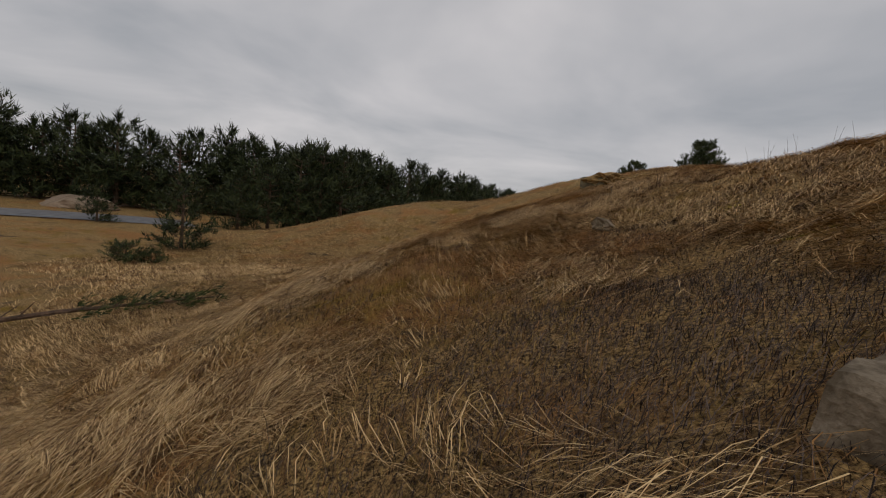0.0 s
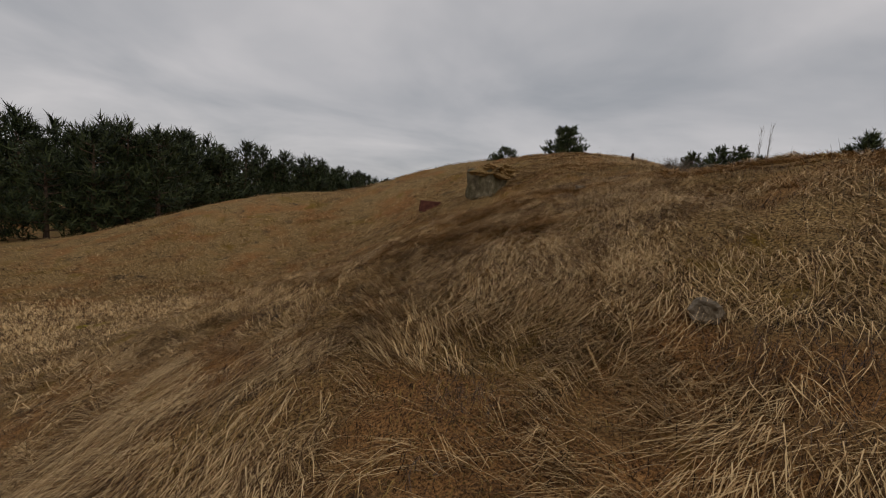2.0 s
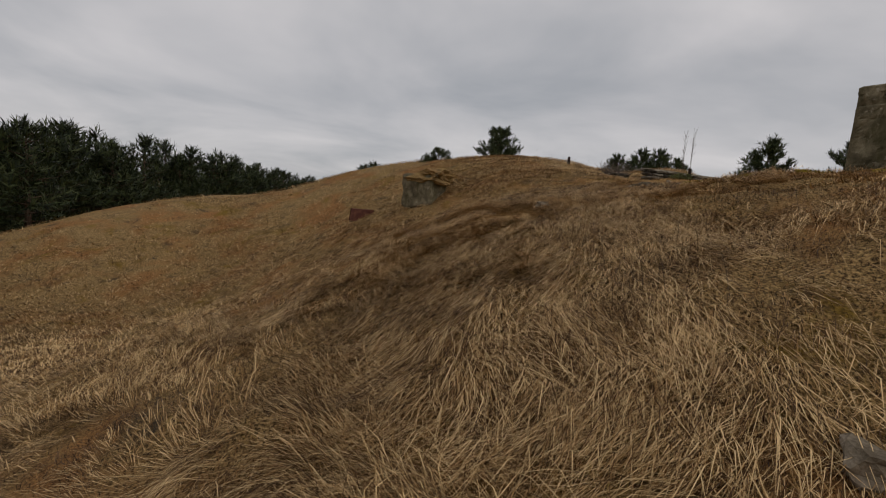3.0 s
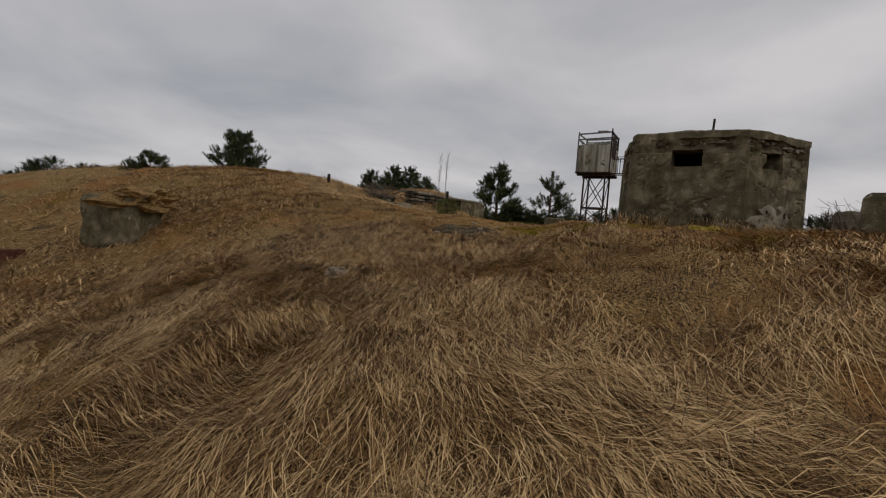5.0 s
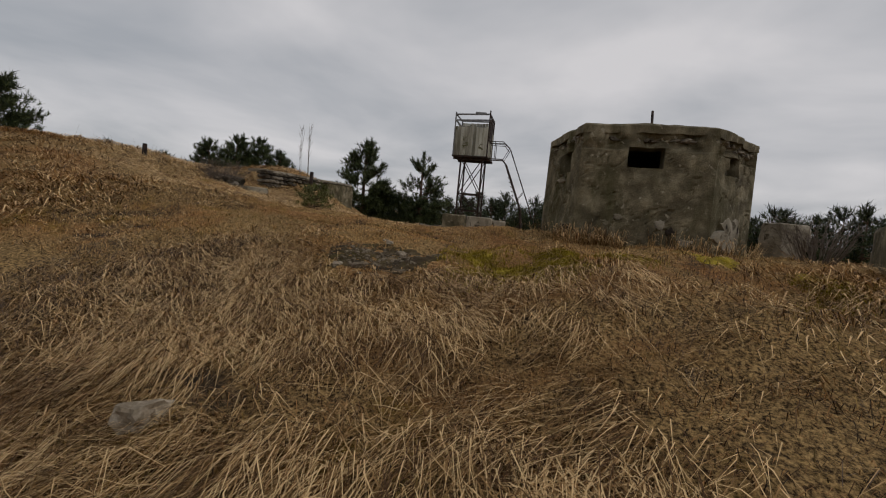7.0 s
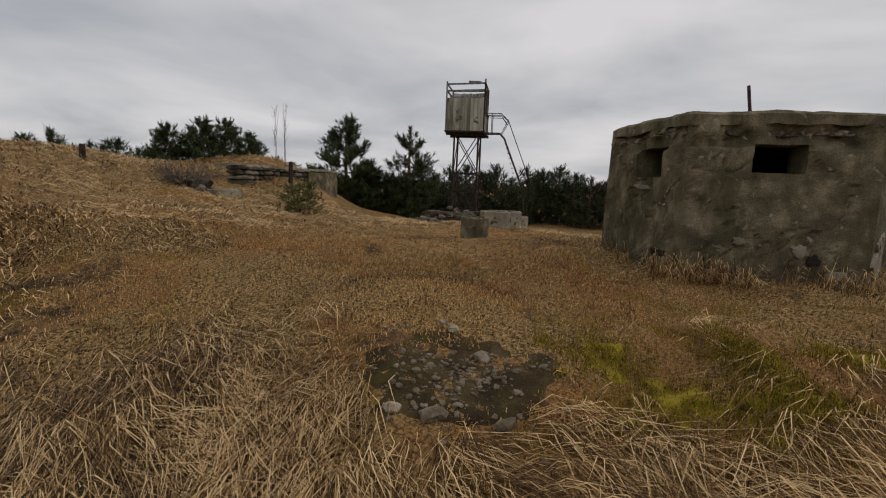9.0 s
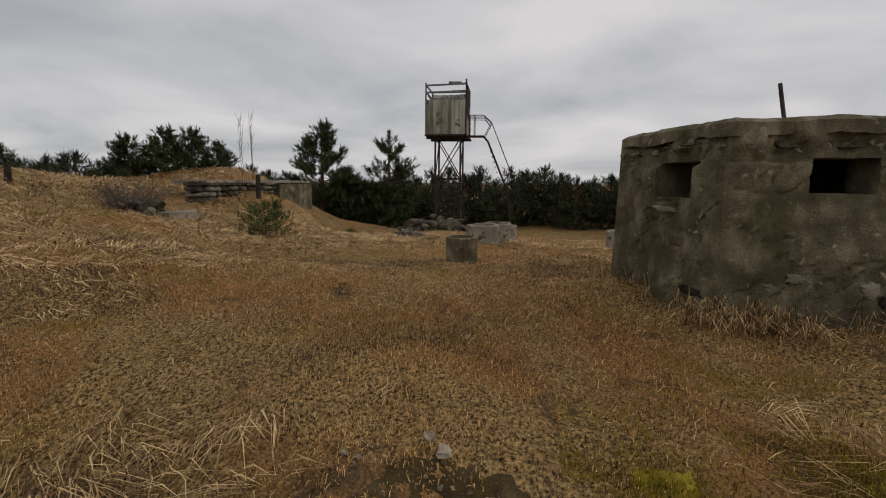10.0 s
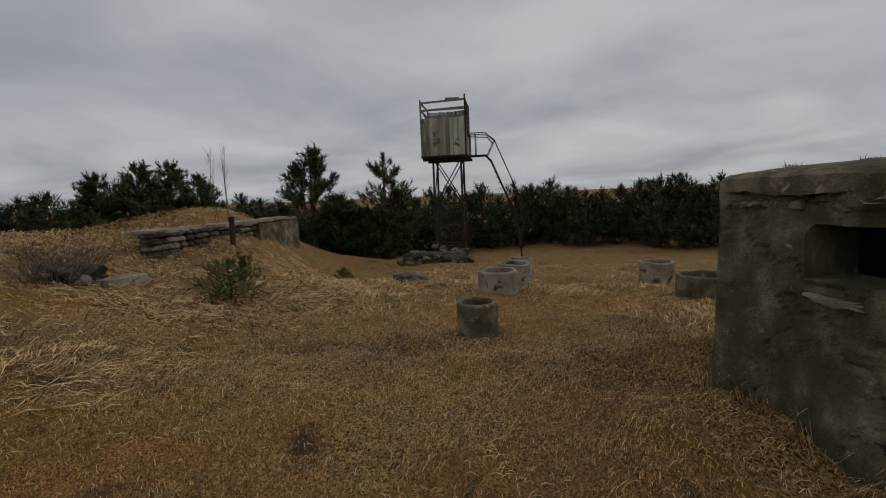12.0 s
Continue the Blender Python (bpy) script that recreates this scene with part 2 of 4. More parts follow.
def build_ground():
    xs, ys = axis(-7, 18, 0.14, 2500), axis(-4, 19, 0.14, 2500)
    X, Y = np.meshgrid(xs, ys, indexing="ij")
    Z = lay(X, Y)
    n, k = len(xs), len(ys)
    verts = np.stack([X.ravel(), Y.ravel(), Z.ravel()], 1)
    i = np.arange(n - 1)[:, None] * k + np.arange(k - 1)[None, :]
    i = i.ravel()
    faces = np.stack([i, i + k, i + k + 1, i + 1], 1)
    ob = new("ground", mesh_of("ground", verts.tolist(), faces.tolist(), M_GROUND, True))
    tagged(ob, "uneven dry heath ground with straw, rusty moss and soil", "ground", kind="structure")


build_ground()


def part(name, bm, mat, parent=None, label=""):
    me = bpy.data.meshes.new(name)
    bm.to_mesh(me)
    bm.free()
    me.materials.append(mat)
    ob = new(name, me)
    ob.parent = parent
    if label:
        ob["label"] = label
    return ob


def thing(name, place, label, category, group=""):
    ob = new(name)
    ob.matrix_world = place
    return tagged(ob, label, category, group)


def bar(bm, a, b, w, h=None):
    """A beam from a to b, w wide and h deep."""
    a, b, h = Vector(a), Vector(b), h or w
    d = b - a
    m = Matrix.Translation((a + b) / 2) @ d.to_track_quat("Z", "Y").to_matrix().to_4x4() @ Matrix.Diagonal((w, h, d.length, 1))
    bmesh.ops.create_cube(bm, size=1, matrix=m)
    return bm


def tube(bm, pts, radii, sides=7):
    """A tapering round limb through pts."""
    rings = []
    for i, p in enumerate(pts):
        p = Vector(p)
        d = Vector(pts[min(i + 1, len(pts) - 1)]) - Vector(pts[max(i - 1, 0)])
        q = d.to_track_quat("Z", "Y")
        rings.append([bm.verts.new(p + q @ Vector((math.cos(t) * radii[i], math.sin(t) * radii[i], 0))) for t in [6.2832 * k / sides for k in range(sides)]])
    for r0, r1 in zip(rings, rings[1:]):
        for k in range(sides):
            bm.faces.new((r0[k], r0[(k + 1) % sides], r1[(k + 1) % sides], r1[k]))
    bm.faces.new(rings[0][::-1])
    bm.faces.new(rings[-1])
    return bm


def rock(bm, size, seed, m=Matrix(), sub=2, rough=0.25):
    """A worn lump of the given half sizes."""
    got = bmesh.ops.create_icosphere(bm, subdivisions=sub, radius=1)
    for v in got["verts"]:
        c = v.co.copy()
        for k in range(3):
            c[k] = max(-0.72, min(0.72, c[k]))
        c *= 1 + rough * noise.noise(v.co * 1.7 + Vector((seed * 3.1, seed, 0))) + rough * 0.7 * noise.noise(v.co * 4 + Vector((seed, 0, 0)))
        cut = Vector((math.sin(seed * 2.3), math.cos(seed * 1.7), 0.8)).normalized()
        c -= cut * max(0, c.dot(cut) - 0.5)
        v.co = m @ Vector((c.x * size[0], c.y * size[1], c.z * size[2]))
    return bm


# ---- the concrete bunker ----
BUNKER = [(11.80, 7.93), (10.08, 7.43), (9.985, 5.58), (11.25, 4.62), (13.16, 5.41), (13.25, 7.27)]
BUNKER_MID = Vector((11.62, 6.42, 0))
WALL_TOP, WALL_FOOT = 5.93, 3.6


def wall_panel(p0, p1, opening, seed):
    """One face of the bunker from p0 to p1 with a firing slit through it; opening: start, end along the face, foot, head."""
    bm = bmesh.new()
    a, b = Vector((*p0, 0)), Vector((*p1, 0))
    along = (b - a).normalized()
    length = (b - a).length
    out = Vector((along.y, -along.x, 0))
    if out.dot((a + b) / 2 - BUNKER_MID) < 0:
        out = -out
    us = sorted(set([round(length * k / 56, 4) for k in range(57)] + ([opening[0], opening[1]] if opening else [])))
    zs = sorted(set([round(WALL_FOOT + (WALL_TOP - WALL_FOOT) * k / 66, 4) for k in range(67)] + ([opening[2], opening[3]] if opening else [])))

    def inside(u, z):
        return opening and opening[0] < u < opening[1] and opening[2] < z < opening[3]

    def relief(u, z):
        p = a + along * u + Vector((0, 0, z))
        r = 0.03 * noise.noise(p * 1.3 + Vector((seed, 0, 0))) + 0.014 * noise.noise(p * 5) + 0.010 * noise.noise(p * 14)
        chip = noise.noise(p * 2.3 + Vector((9, seed, 0)))
        r -= 0.16 * max(0, min(0.2, chip - 0.22))
        crack = abs(noise.noise(p * 1.1 + Vector((0, seed, 4))) + 0.25 * noise.noise(p * 6))
        r -= 0.03 * max(0, 1 - crack / 0.035)
        if z > WALL_TOP - 0.26:
            r -= 0.16 * max(0, noise.noise(p * 3.5) + 0.22 + 0.4 * noise.noise(p * 9))
        edge = min(u, length - u) / length
        r *= min(1, edge * 22)
        return r

    def batter(p, z):
        return BUNKER_MID + (p - BUNKER_MID) * (1 + 0.022 * (WALL_TOP - z) / 2) + Vector((0, 0, z))

    front = {(u, z): bm.verts.new(batter(a + along * u + out * relief(u, z), z)) for u in us for z in zs}
    for u0, u1 in zip(us, us[1:]):
        for z0, z1 in zip(zs, zs[1:]):
            if not inside((u0 + u1) / 2, (z0 + z1) / 2):
                bm.faces.new((front[u0, z0], front[u1, z0], front[u1, z1], front[u0, z1]))
    # back face and the slit's splayed reveal
    deep = out * -0.42
    def back(u, z):
        return bm.verts.new(a + along * u + deep + Vector((0, 0, z)))
    if opening:
        u0, u1, z0, z1 = opening
        for run in ([(u, z0) for u in us if u0 <= u <= u1], [(u, z1) for u in us if u0 <= u <= u1], [(u0, z) for z in zs if z0 <= z <= z1], [(u1, z) for z in zs if z0 <= z <= z1]):
            for q, s in zip(run, run[1:]):
                bm.faces.new((front[q], front[s], back(*s), back(*q)))
        boxes = ((0, u0, WALL_FOOT, WALL_TOP), (u1, length, WALL_FOOT, WALL_TOP), (u0, u1, WALL_FOOT, z0), (u0, u1, z1, WALL_TOP))
    else:
        boxes = ((0, length, WALL_FOOT, WALL_TOP),)
    for q0, q1, s0, s1 in boxes:
        bm.faces.new((back(q0, s0), back(q0, s1), back(q1, s1), back(q1, s0)))
    bmesh.ops.recalc_face_normals(bm, faces=bm.faces[:])
    return bm


def wall_scar(i, u, z, ru, rz, seed):
    """An uneven thin crust on face i, round the spot u along the face and z up."""
    a, b = Vector((*BUNKER[i], 0)), Vector((*BUNKER[(i + 1) % 6], 0))
    along = (b - a).normalized()
    out = Vector((along.y, -along.x, 0))
    if out.dot((a + b) / 2 - BUNKER_MID) < 0:
        out = -out
    bm, n, rows = bmesh.new(), 36, []
    for r, lift in ((0.0, 0.022), (0.4, 0.024), (0.75, 0.022), (0.92, 0.018), (1.0, -0.05)):
        row = []
        for k in range(n):
            t = 6.2832 * k / n
            q = r * (0.8 + 0.5 * noise.noise(Vector((math.cos(t) * 1.4, math.sin(t) * 1.4, seed))) + 0.3 * noise.noise(Vector((math.cos(t) * 4, math.sin(t) * 4, seed))))
            h = z + rz * q * math.sin(t)
            p = a + along * (u + ru * q * math.cos(t))
            p = BUNKER_MID + (p - BUNKER_MID) * (1 + 0.022 * (WALL_TOP - h) / 2)
            row.append(bm.verts.new(p + out * (lift + 0.012 * noise.noise(Vector((p.x * 9, p.y * 9, h * 9)))) + Vector((0, 0, h))))
        rows.append(row)
    for r0, r1 in zip(rows, rows[1:]):
        for k in range(n):
            bm.faces.new((r0[k], r0[(k + 1) % n], r1[(k + 1) % n], r1[k]))
    bm.faces.new(rows[0])
    bmesh.ops.recalc_face_normals(bm, faces=bm.faces[:])
    return bm


def build_bunker():
    root = thing("bunker", Matrix(), "squat six-sided weathered concrete bunker with firing slits", "bunker")
    slits = {0: (0.78, 1.36, 5.34, 5.70), 1: (0.67, 1.17, 5.41, 5.71), 2: (0.45, 0.92, 5.41, 5.71)}
    for i in range(6):
        part("wall", wall_panel(BUNKER[i], BUNKER[(i + 1) % 6], slits.get(i), i * 5.3), M_CONC, root)
    # roof slab: rings from the middle out, an uneven worn rim
    bm = bmesh.new()
    rings, around = (0.0, 0.3, 0.55, 0.75, 0.88, 0.96, 1.0), 132
    def rim(k):
        t = k / around * 6
        p, q = Vector((*BUNKER[int(t) % 6], 0)), Vector((*BUNKER[(int(t) + 1) % 6], 0))
        return p.lerp(q, t - int(t)) - BUNKER_MID
    top = []
    for r in rings:
        row = []
        for k in range(around):
            v = rim(k)
            w = 0.0 + 0.05 * noise.noise(v * 2.2) + 0.045 * noise.noise(v * 7)
            p = BUNKER_MID + v * r + v.normalized() * w * r
            z = 6.15 - 0.10 * r ** 2 + 0.03 * noise.noise(p * 1.5) + 0.02 * noise.noise(p * 6) - (0.03 if r == 1 else 0)
            row.append(bm.verts.new((p.x, p.y, z)))
        top.append(row)
    under = [[bm.verts.new((v.co.x, v.co.y, 5.91 + 0.045 * noise.noise(v.co * 3) + 0.02 * noise.noise(v.co * 11))) for v in top[-1]],
             [bm.verts.new((BUNKER_MID.x + (v.co.x - BUNKER_MID.x) * 0.9, BUNKER_MID.y + (v.co.y - BUNKER_MID.y) * 0.9, 5.94)) for v in top[-1]]]
    rows = top + under
    for r0, r1 in zip(rows, rows[1:]):
        for k in range(around):
            k2 = (k + 1) % around
            bm.faces.new((r0[k], r1[k], r1[k2], r0[k2]))
    bm.faces.new(under[1])
    part("roof", bm, M_CONC, root, "cracked concrete roof slab with a worn rim")
    # broken course of stones under the slab
    rng = random.Random(4)
    for k in range(84):
        t = k / 84 * 6 + rng.uniform(-0.02, 0.02)
        p, q = Vector((*BUNKER[int(t) % 6], 0)), Vector((*BUNKER[(int(t) + 1) % 6], 0))
        c = p.lerp(q, t - int(t))
        d = (q - p)
        bm = rock(bmesh.new(), (rng.uniform(0.06, 0.14), 0.09, rng.uniform(0.03, 0.06)), k, Matrix(), 2, 0.5)
        st = part("stone", bm, M_RUBBLE, root)
        inward = (BUNKER_MID - c).normalized() * rng.uniform(0.07, 0.13)
        st.matrix_world = Matrix.Translation((c.x + inward.x, c.y + inward.y, 5.86 + rng.uniform(-0.05, 0.03))) @ Matrix.Rotation(math.atan2(d.y, d.x), 4, "Z")
    bm = tube(bmesh.new(), [(11.55, 6.20, 6.08), (11.67, 6.20, 6.37), (11.79, 6.195, 6.66)], [0.024, 0.023, 0.023], 8)
    part("post", bm, M_STEEL, root, "leaning rusty steel post on the roof")
    # the dark scars are raised crusts; their colour stands for shade in hollows
    for i, u, z, ru, rz, mat, note, seed in ((2, 0.72, 4.52, 0.62, 0.34, M_CONC_PALE, "pale bared plaster", 1), (2, 0.55, 4.66, 0.05, 0.05, M_DARK, "bullet hole's shade painted as a dark crust", 2), (2, 1.02, 4.62, 0.07, 0.06, M_DARK, "bullet hole's shade painted as a dark crust", 6),
                                            (1, 1.20, 4.60, 0.10, 0.09, M_CONC_PALE, "pale chipped concrete", 3), (1, 1.34, 4.50, 0.07, 0.08, M_DARK, "broken hole's shade painted as a dark crust", 4), (1, 0.62, 4.66, 0.10, 0.05, M_CONC_PALE, "pale chipped concrete", 5),
                                            (0, 1.0, 5.22, 0.22, 0.045, M_CONC_PALE, "pale broken sill", 7), (0, 1.5, 4.45, 0.25, 0.05, M_DARK, "crack's shade painted as a dark crust", 10), (1, 1.55, 4.36, 0.12, 0.08, M_CONC_PALE, "pale chipped concrete", 11)):
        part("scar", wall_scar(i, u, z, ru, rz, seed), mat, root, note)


build_bunker()


# ---- the watchtower ----
def build_tower():
    g = lay1(26.4, 12.1)
    root = thing("watchtower", Matrix(), "old watchtower with grey plank cabin on rusty steel legs", "watchtower")
    x0, x1, y0, y1 = 25.54, 27.2, 11.25, 12.98
    zf, zb, zr = 7.52, 8.97, 9.66
    # cabin planks, side by side, on four sides
    rng = random.Random(2)
    def plank(px, py, w, turned, top):
        bm = bmesh.new()
        lo = zf - rng.uniform(0, 0.04)
        bar(bm, (px, py, lo), (px, py, top + rng.uniform(-0.03, 0.02)), 0.03 if turned else w, w if turned else 0.03)
        for v in bm.verts:
            v.co.x += rng.uniform(-0.004, 0.004)
        part("plank", bm, M_WOOD, root)
    def run(fixed, lo, hi, turned, top):
        n = 11
        w = (hi - lo) / n
        for k in range(n):
            c = lo + (k + 0.5) * w
            plank(fixed if turned else c, c if turned else fixed, w - 0.012, turned, top)
    # create_cube axes: the track quaternion keeps x across, y along
    run(x0, y0, y1, True, zb)
    run(x1, y0, y1, True, zb + 0.5)
    run(y0, x0 + 0.05, x1 - 0.05, False, zb - 0.1)
    run(y1, x0 + 0.05, x1 - 0.05, False, zb - 0.1)
    bm = bmesh.new()
    bmesh.ops.create_cube(bm, size=1, matrix=Matrix.Translation(((x0 + x1) / 2, (y0 + y1) / 2, zf - 0.03)) @ Matrix.Diagonal((x1 - x0 + 0.1, y1 - y0 + 0.1, 0.07, 1)))
    part("floor", bm, M_STEEL, root)
    for a in (x0 + 0.25, x1 - 0.25):
        part("joist", bar(bmesh.new(), (a, y0 - 0.12, zf - 0.12), (a, y1 + 0.02, zf - 0.12), 0.09, 0.12), M_STEEL, root)
    for px, py, top in ((x0, y0, zr + 0.12), (x0, y1, zr), (x1, y0, zr - 0.05), (x1, y1, zr - 0.05)):
        part("corner_post", bar(bmesh.new(), (px - 0.02, py, zf), (px - 0.02, py, top), 0.06), M_GREY_STEEL if py == y1 else M_STEEL, root)
    for z in (zr - 0.09, zr - 0.38):
        part("rail", bar(bmesh.new(), (x0, y0, z + 0.03), (x0, y1, z - 0.02), 0.045, 0.07), M_GREY_STEEL, root)
        part("rail", bar(bmesh.new(), (x1, y0, z), (x1, y1, z), 0.045, 0.07), M_GREY_STEEL, root)
        part("rail", bar(bmesh.new(), (x0, y1, z), (x1, y1, z - 0.03), 0.045, 0.06), M_GREY_STEEL, root)
        part("rail", bar(bmesh.new(), (x0, y0, z), (x1, y0, z - 0.05), 0.06, 0.12), M_STEEL, root)
    part("rail", bar(bmesh.new(), (x0, y0 + 0.2, zr - 0.02), (x0, y0 + 0.75, zr + 0.0), 0.04, 0.08), M_GREY_STEEL, root)
    part("brace", bar(bmesh.new(), (x0, y1, zr - 0.35), (x1, y1 - 0.2, zb - 0.2), 0.04), M_GREY_STEEL, root)
    # side sheet hanging by the entrance
    for k in range(5):
        part("plank", bar(bmesh.new(), (x0 + 0.15 + k * 0.2, y0 - 0.04, zb - 0.7), (x0 + 0.15 + k * 0.2, y0 - 0.04, zr - 0.1 - 0.05 * k), 0.1, 0.02), M_STEEL, root)
    # legs with lattice bracing
    lx, ly = (25.8, 26.9), (11.5, 12.6)
    for a in lx:
        for c in ly:
            part("leg", bar(bmesh.new(), (a, c + (0.03 if c > 12 else -0.03), g - 0.3), (a, c, zf - 0.06), 0.075), M_STEEL, root)
    levels = [g + 0.1, g + 0.75, g + 1.6, g + 2.45, zf - 0.12]
    for i, z in enumerate(levels[:-1]):
        for a in lx:
            part("strut", bar(bmesh.new(), (a, ly[0], z + 0.03), (a, ly[1], z + 0.03), 0.05, 0.07), M_STEEL, root)
            part("brace", bar(bmesh.new(), (a - 0.02, ly[0], z), (a - 0.02, ly[1], levels[i + 1]), 0.04), M_STEEL, root)
            part("brace", bar(bmesh.new(), (a + 0.02, ly[1], z), (a + 0.02, ly[0], levels[i + 1]), 0.04), M_STEEL, root)
        for c in ly:
            part("strut", bar(bmesh.new(), (lx[0], c, z + 0.03), (lx[1], c, z + 0.03), 0.05, 0.07), M_STEEL, root)
            part("brace", bar(bmesh.new(), (lx[0], c, z), (lx[1], c, levels[i + 1]), 0.04), M_STEEL, root)
    # landing and the steep ladder with handrails
    ya, yb = y0, y0 - 0.72
    ground = lay1(26.3, yb - 1.45)
    yc = yb - 1.4
    for xx in (26.0, 26.55):
        part("landing_beam", bar(bmesh.new(), (xx, ya, zf - 0.03), (xx, yb, zf - 0.03), 0.05), M_STEEL, root)
        part("stringer", tube(bmesh.new(), [(xx, yb, zf - 0.03), (xx, yb - 0.2, zf - 0.25), (xx, yb - 1.15, zf - 2.5), (xx, yc, ground - 0.1)], [0.045] * 4, 6), M_STEEL, root)
        up = 0.85
        part("handrail", tube(bmesh.new(), [(xx, ya, zf + up), (xx, yb, zf + up), (xx, yb - 0.35, zf + 0.55), (xx, yb - 1.5, zf - 2.2), (xx, yb - 1.75, zf - 2.9)], [0.02] * 5, 6), M_STEEL, root)
        part("handrail", tube(bmesh.new(), [(xx, ya, zf + up - 0.12), (xx, yb - 0.05, zf + up - 0.14), (xx, yb - 0.3, zf + 0.4)], [0.014] * 3, 5), M_STEEL, root)
        for y in (ya - 0.1, ya - 0.32):
            part("baluster", tube(bmesh.new(), [(xx, y, zf), (xx, y, zf + up)], [0.016] * 2, 5), M_STEEL, root)
        part("baluster", tube(bmesh.new(), [(xx, yb - 0.05, zf - 0.05), (xx, yb - 0.35, zf + 0.55)], [0.016] * 2, 5), M_STEEL, root)
        part("baluster", tube(bmesh.new(), [(xx, yb - 0.95, zf - 2.0), (xx, yb - 1.22, zf - 1.55)], [0.016] * 2, 5), M_STEEL, root)
    for k in range(13):
        f = (k + 1) / 14
        part("rung", bar(bmesh.new(), (26.0, yb - 0.2 - 1.0 * f, zf - 0.25 - 3.1 * f), (26.55, yb - 0.2 - 1.0 * f, zf - 0.25 - 3.1 * f), 0.05, 0.03), M_STEEL, root)


build_tower()


# ---- concrete well rings ----
def well_ring(x, y, radius, height, label, mat, seed, lean=0):
    bm = bmesh.new()
    n, thick = 40, 0.075
    prof = [(radius, -0.3), (radius, height * 0.5), (radius, height - 0.02), (radius - 0.02, height), (radius - thick, height), (radius - thick - 0.01, height - 0.03), (radius - thick, -0.3)]
    rows = []
    for r, z in prof:
        row = []
        for k in range(n):
            t = 6.2832 * k / n
            p = Vector((math.cos(t) * r, math.sin(t) * r, z))
            p += p.normalized() * 0.012 * noise.noise(p * 6 + Vector((seed, 0, 0)))
            if z > height - 0.05:
                p.z -= 0.05 * max(0, noise.noise(p * 3 + Vector((0, seed, 0))))
            row.append(bm.verts.new(p))
        rows.append(row)
    for r0, r1 in zip(rows, rows[1:]):
        for k in range(n):
            bm.faces.new((r0[k], r0[(k + 1) % n], r1[(k + 1) % n], r1[k]))
    root = thing("well_ring", pose(x, y, lay1(x, y), lean, 0, seed * 40), label, "concrete ring", "concrete well rings")
    part("ring", bm, mat, root)
    bm = bmesh.new()
    bmesh.ops.create_circle(bm, cap_ends=True, segments=24, radius=radius - thick, matrix=Matrix.Translation((0, 0, height * 0.35)))
    part("filling", bm, M_DARK, root, "dark earth inside")


well_ring(13.95, 10.15, 0.29, 0.46, "small dark grey concrete well ring in dry grass", M_CONC, 1)
well_ring(16.6, 9.92, 0.39, 0.45, "pale grey concrete well ring with chipped rim", M_CONC_PALE, 2)
well_ring(17.95, 9.6, 0.36, 0.48, "weathered concrete well ring standing behind another", M_CONC_PALE, 3)
well_ring(20.9, 9.4, 0.37, 0.52, "pale concrete well ring near the watchtower ladder", M_CONC_PALE, 4)
well_ring(19.9, 5.95, 0.42, 0.55, "pale concrete well ring beyond the bunker", M_CONC_PALE, 5)
well_ring(17.6, 5.75, 0.5, 0.45, "wide concrete well ring close to the bunker", M_CONC, 6)


# ---- stones, blocks, ruin ----
def boulder(name, x, y, size, label, category, mat=None, seed=1, up=0.4, turn=0, sub=3, rough=0.3):
    ob = part(name, rock(bmesh.new(), size, seed, Matrix(), sub, rough), mat or M_STONE)
    ob.matrix_world = pose(x, y, lay1(x, y) + size[2] * up, 0, 0, turn)
    return tagged(ob, label, category)


def build_ruin():
    """The retaining wall at the hill's foot, stones in courses, and its plastered end."""
    root = thing("ruined_wall", Matrix(), "low ruined retaining wall of stacked stone and concrete", "wall")
    a, b = Vector((16.6, 17.35, 0)), Vector((23.04, 17.13, 0))
    d = (b - a).normalized()
    turn = math.degrees(math.atan2(d.y, d.x))
    rng = random.Random(9)
    bm = bmesh.new()
    c0, c1 = a.lerp(b, 0.62), b
    mid = (c0 + c1) / 2
    bmesh.ops.create_cube(bm, size=1, matrix=Matrix.Translation((mid.x, mid.y + 0.35, 4.45)) @ Matrix.Rotation(radians(turn), 4, "Z") @ Matrix.Diagonal(((c1 - c0).length, 0.7, 1.8, 1)))
    bmesh.ops.subdivide_edges(bm, edges=bm.edges[:], cuts=9, use_grid_fill=True)
    for v in bm.verts:
        v.co += Vector((0.02, 0.05, 0.03)) * noise.noise(v.co * 3)
    part("concrete_end", bm, M_CONC, root, "stained concrete end of the wall")
    for course in range(7):
        z = 5.38 - course * 0.15
        u = 0.0
        length = (c0 - a).length
        while u < length:
            w = rng.uniform(0.22, 0.6)
            c = a + d * (u + w / 2)
            if z > lay1(c.x, c.y - 0.3) - 0.25:
                st = part("stone", rock(bmesh.new(), (w * 0.68, 0.32, 0.10), course * 31 + u, Matrix(), 2, 0.22), M_RUBBLE, root)
                st.matrix_world = pose(c.x, c.y + 0.3 + rng.uniform(-0.06, 0.06), z, 0, rng.uniform(-3, 3), turn + rng.uniform(-5, 5))
            u += w
    bm = bmesh.new()
    mid = (a + b) / 2
    bmesh.ops.create_cube(bm, size=1, matrix=Matrix.Translation((mid.x, mid.y + 0.45, 5.43)) @ Matrix.Rotation(radians(turn), 4, "Z") @ Matrix.Diagonal(((b - a).length, 0.75, 0.08, 1)))
    bmesh.ops.subdivide_edges(bm, edges=bm.edges[:], cuts=14, use_grid_fill=True)
    for v in bm.verts:
        v.co += Vector((0.03, 0.09, 0.035)) * noise.noise(v.co * 2.5)
    part("coping", bm, M_CONC_PALE, root, "pale worn coping")


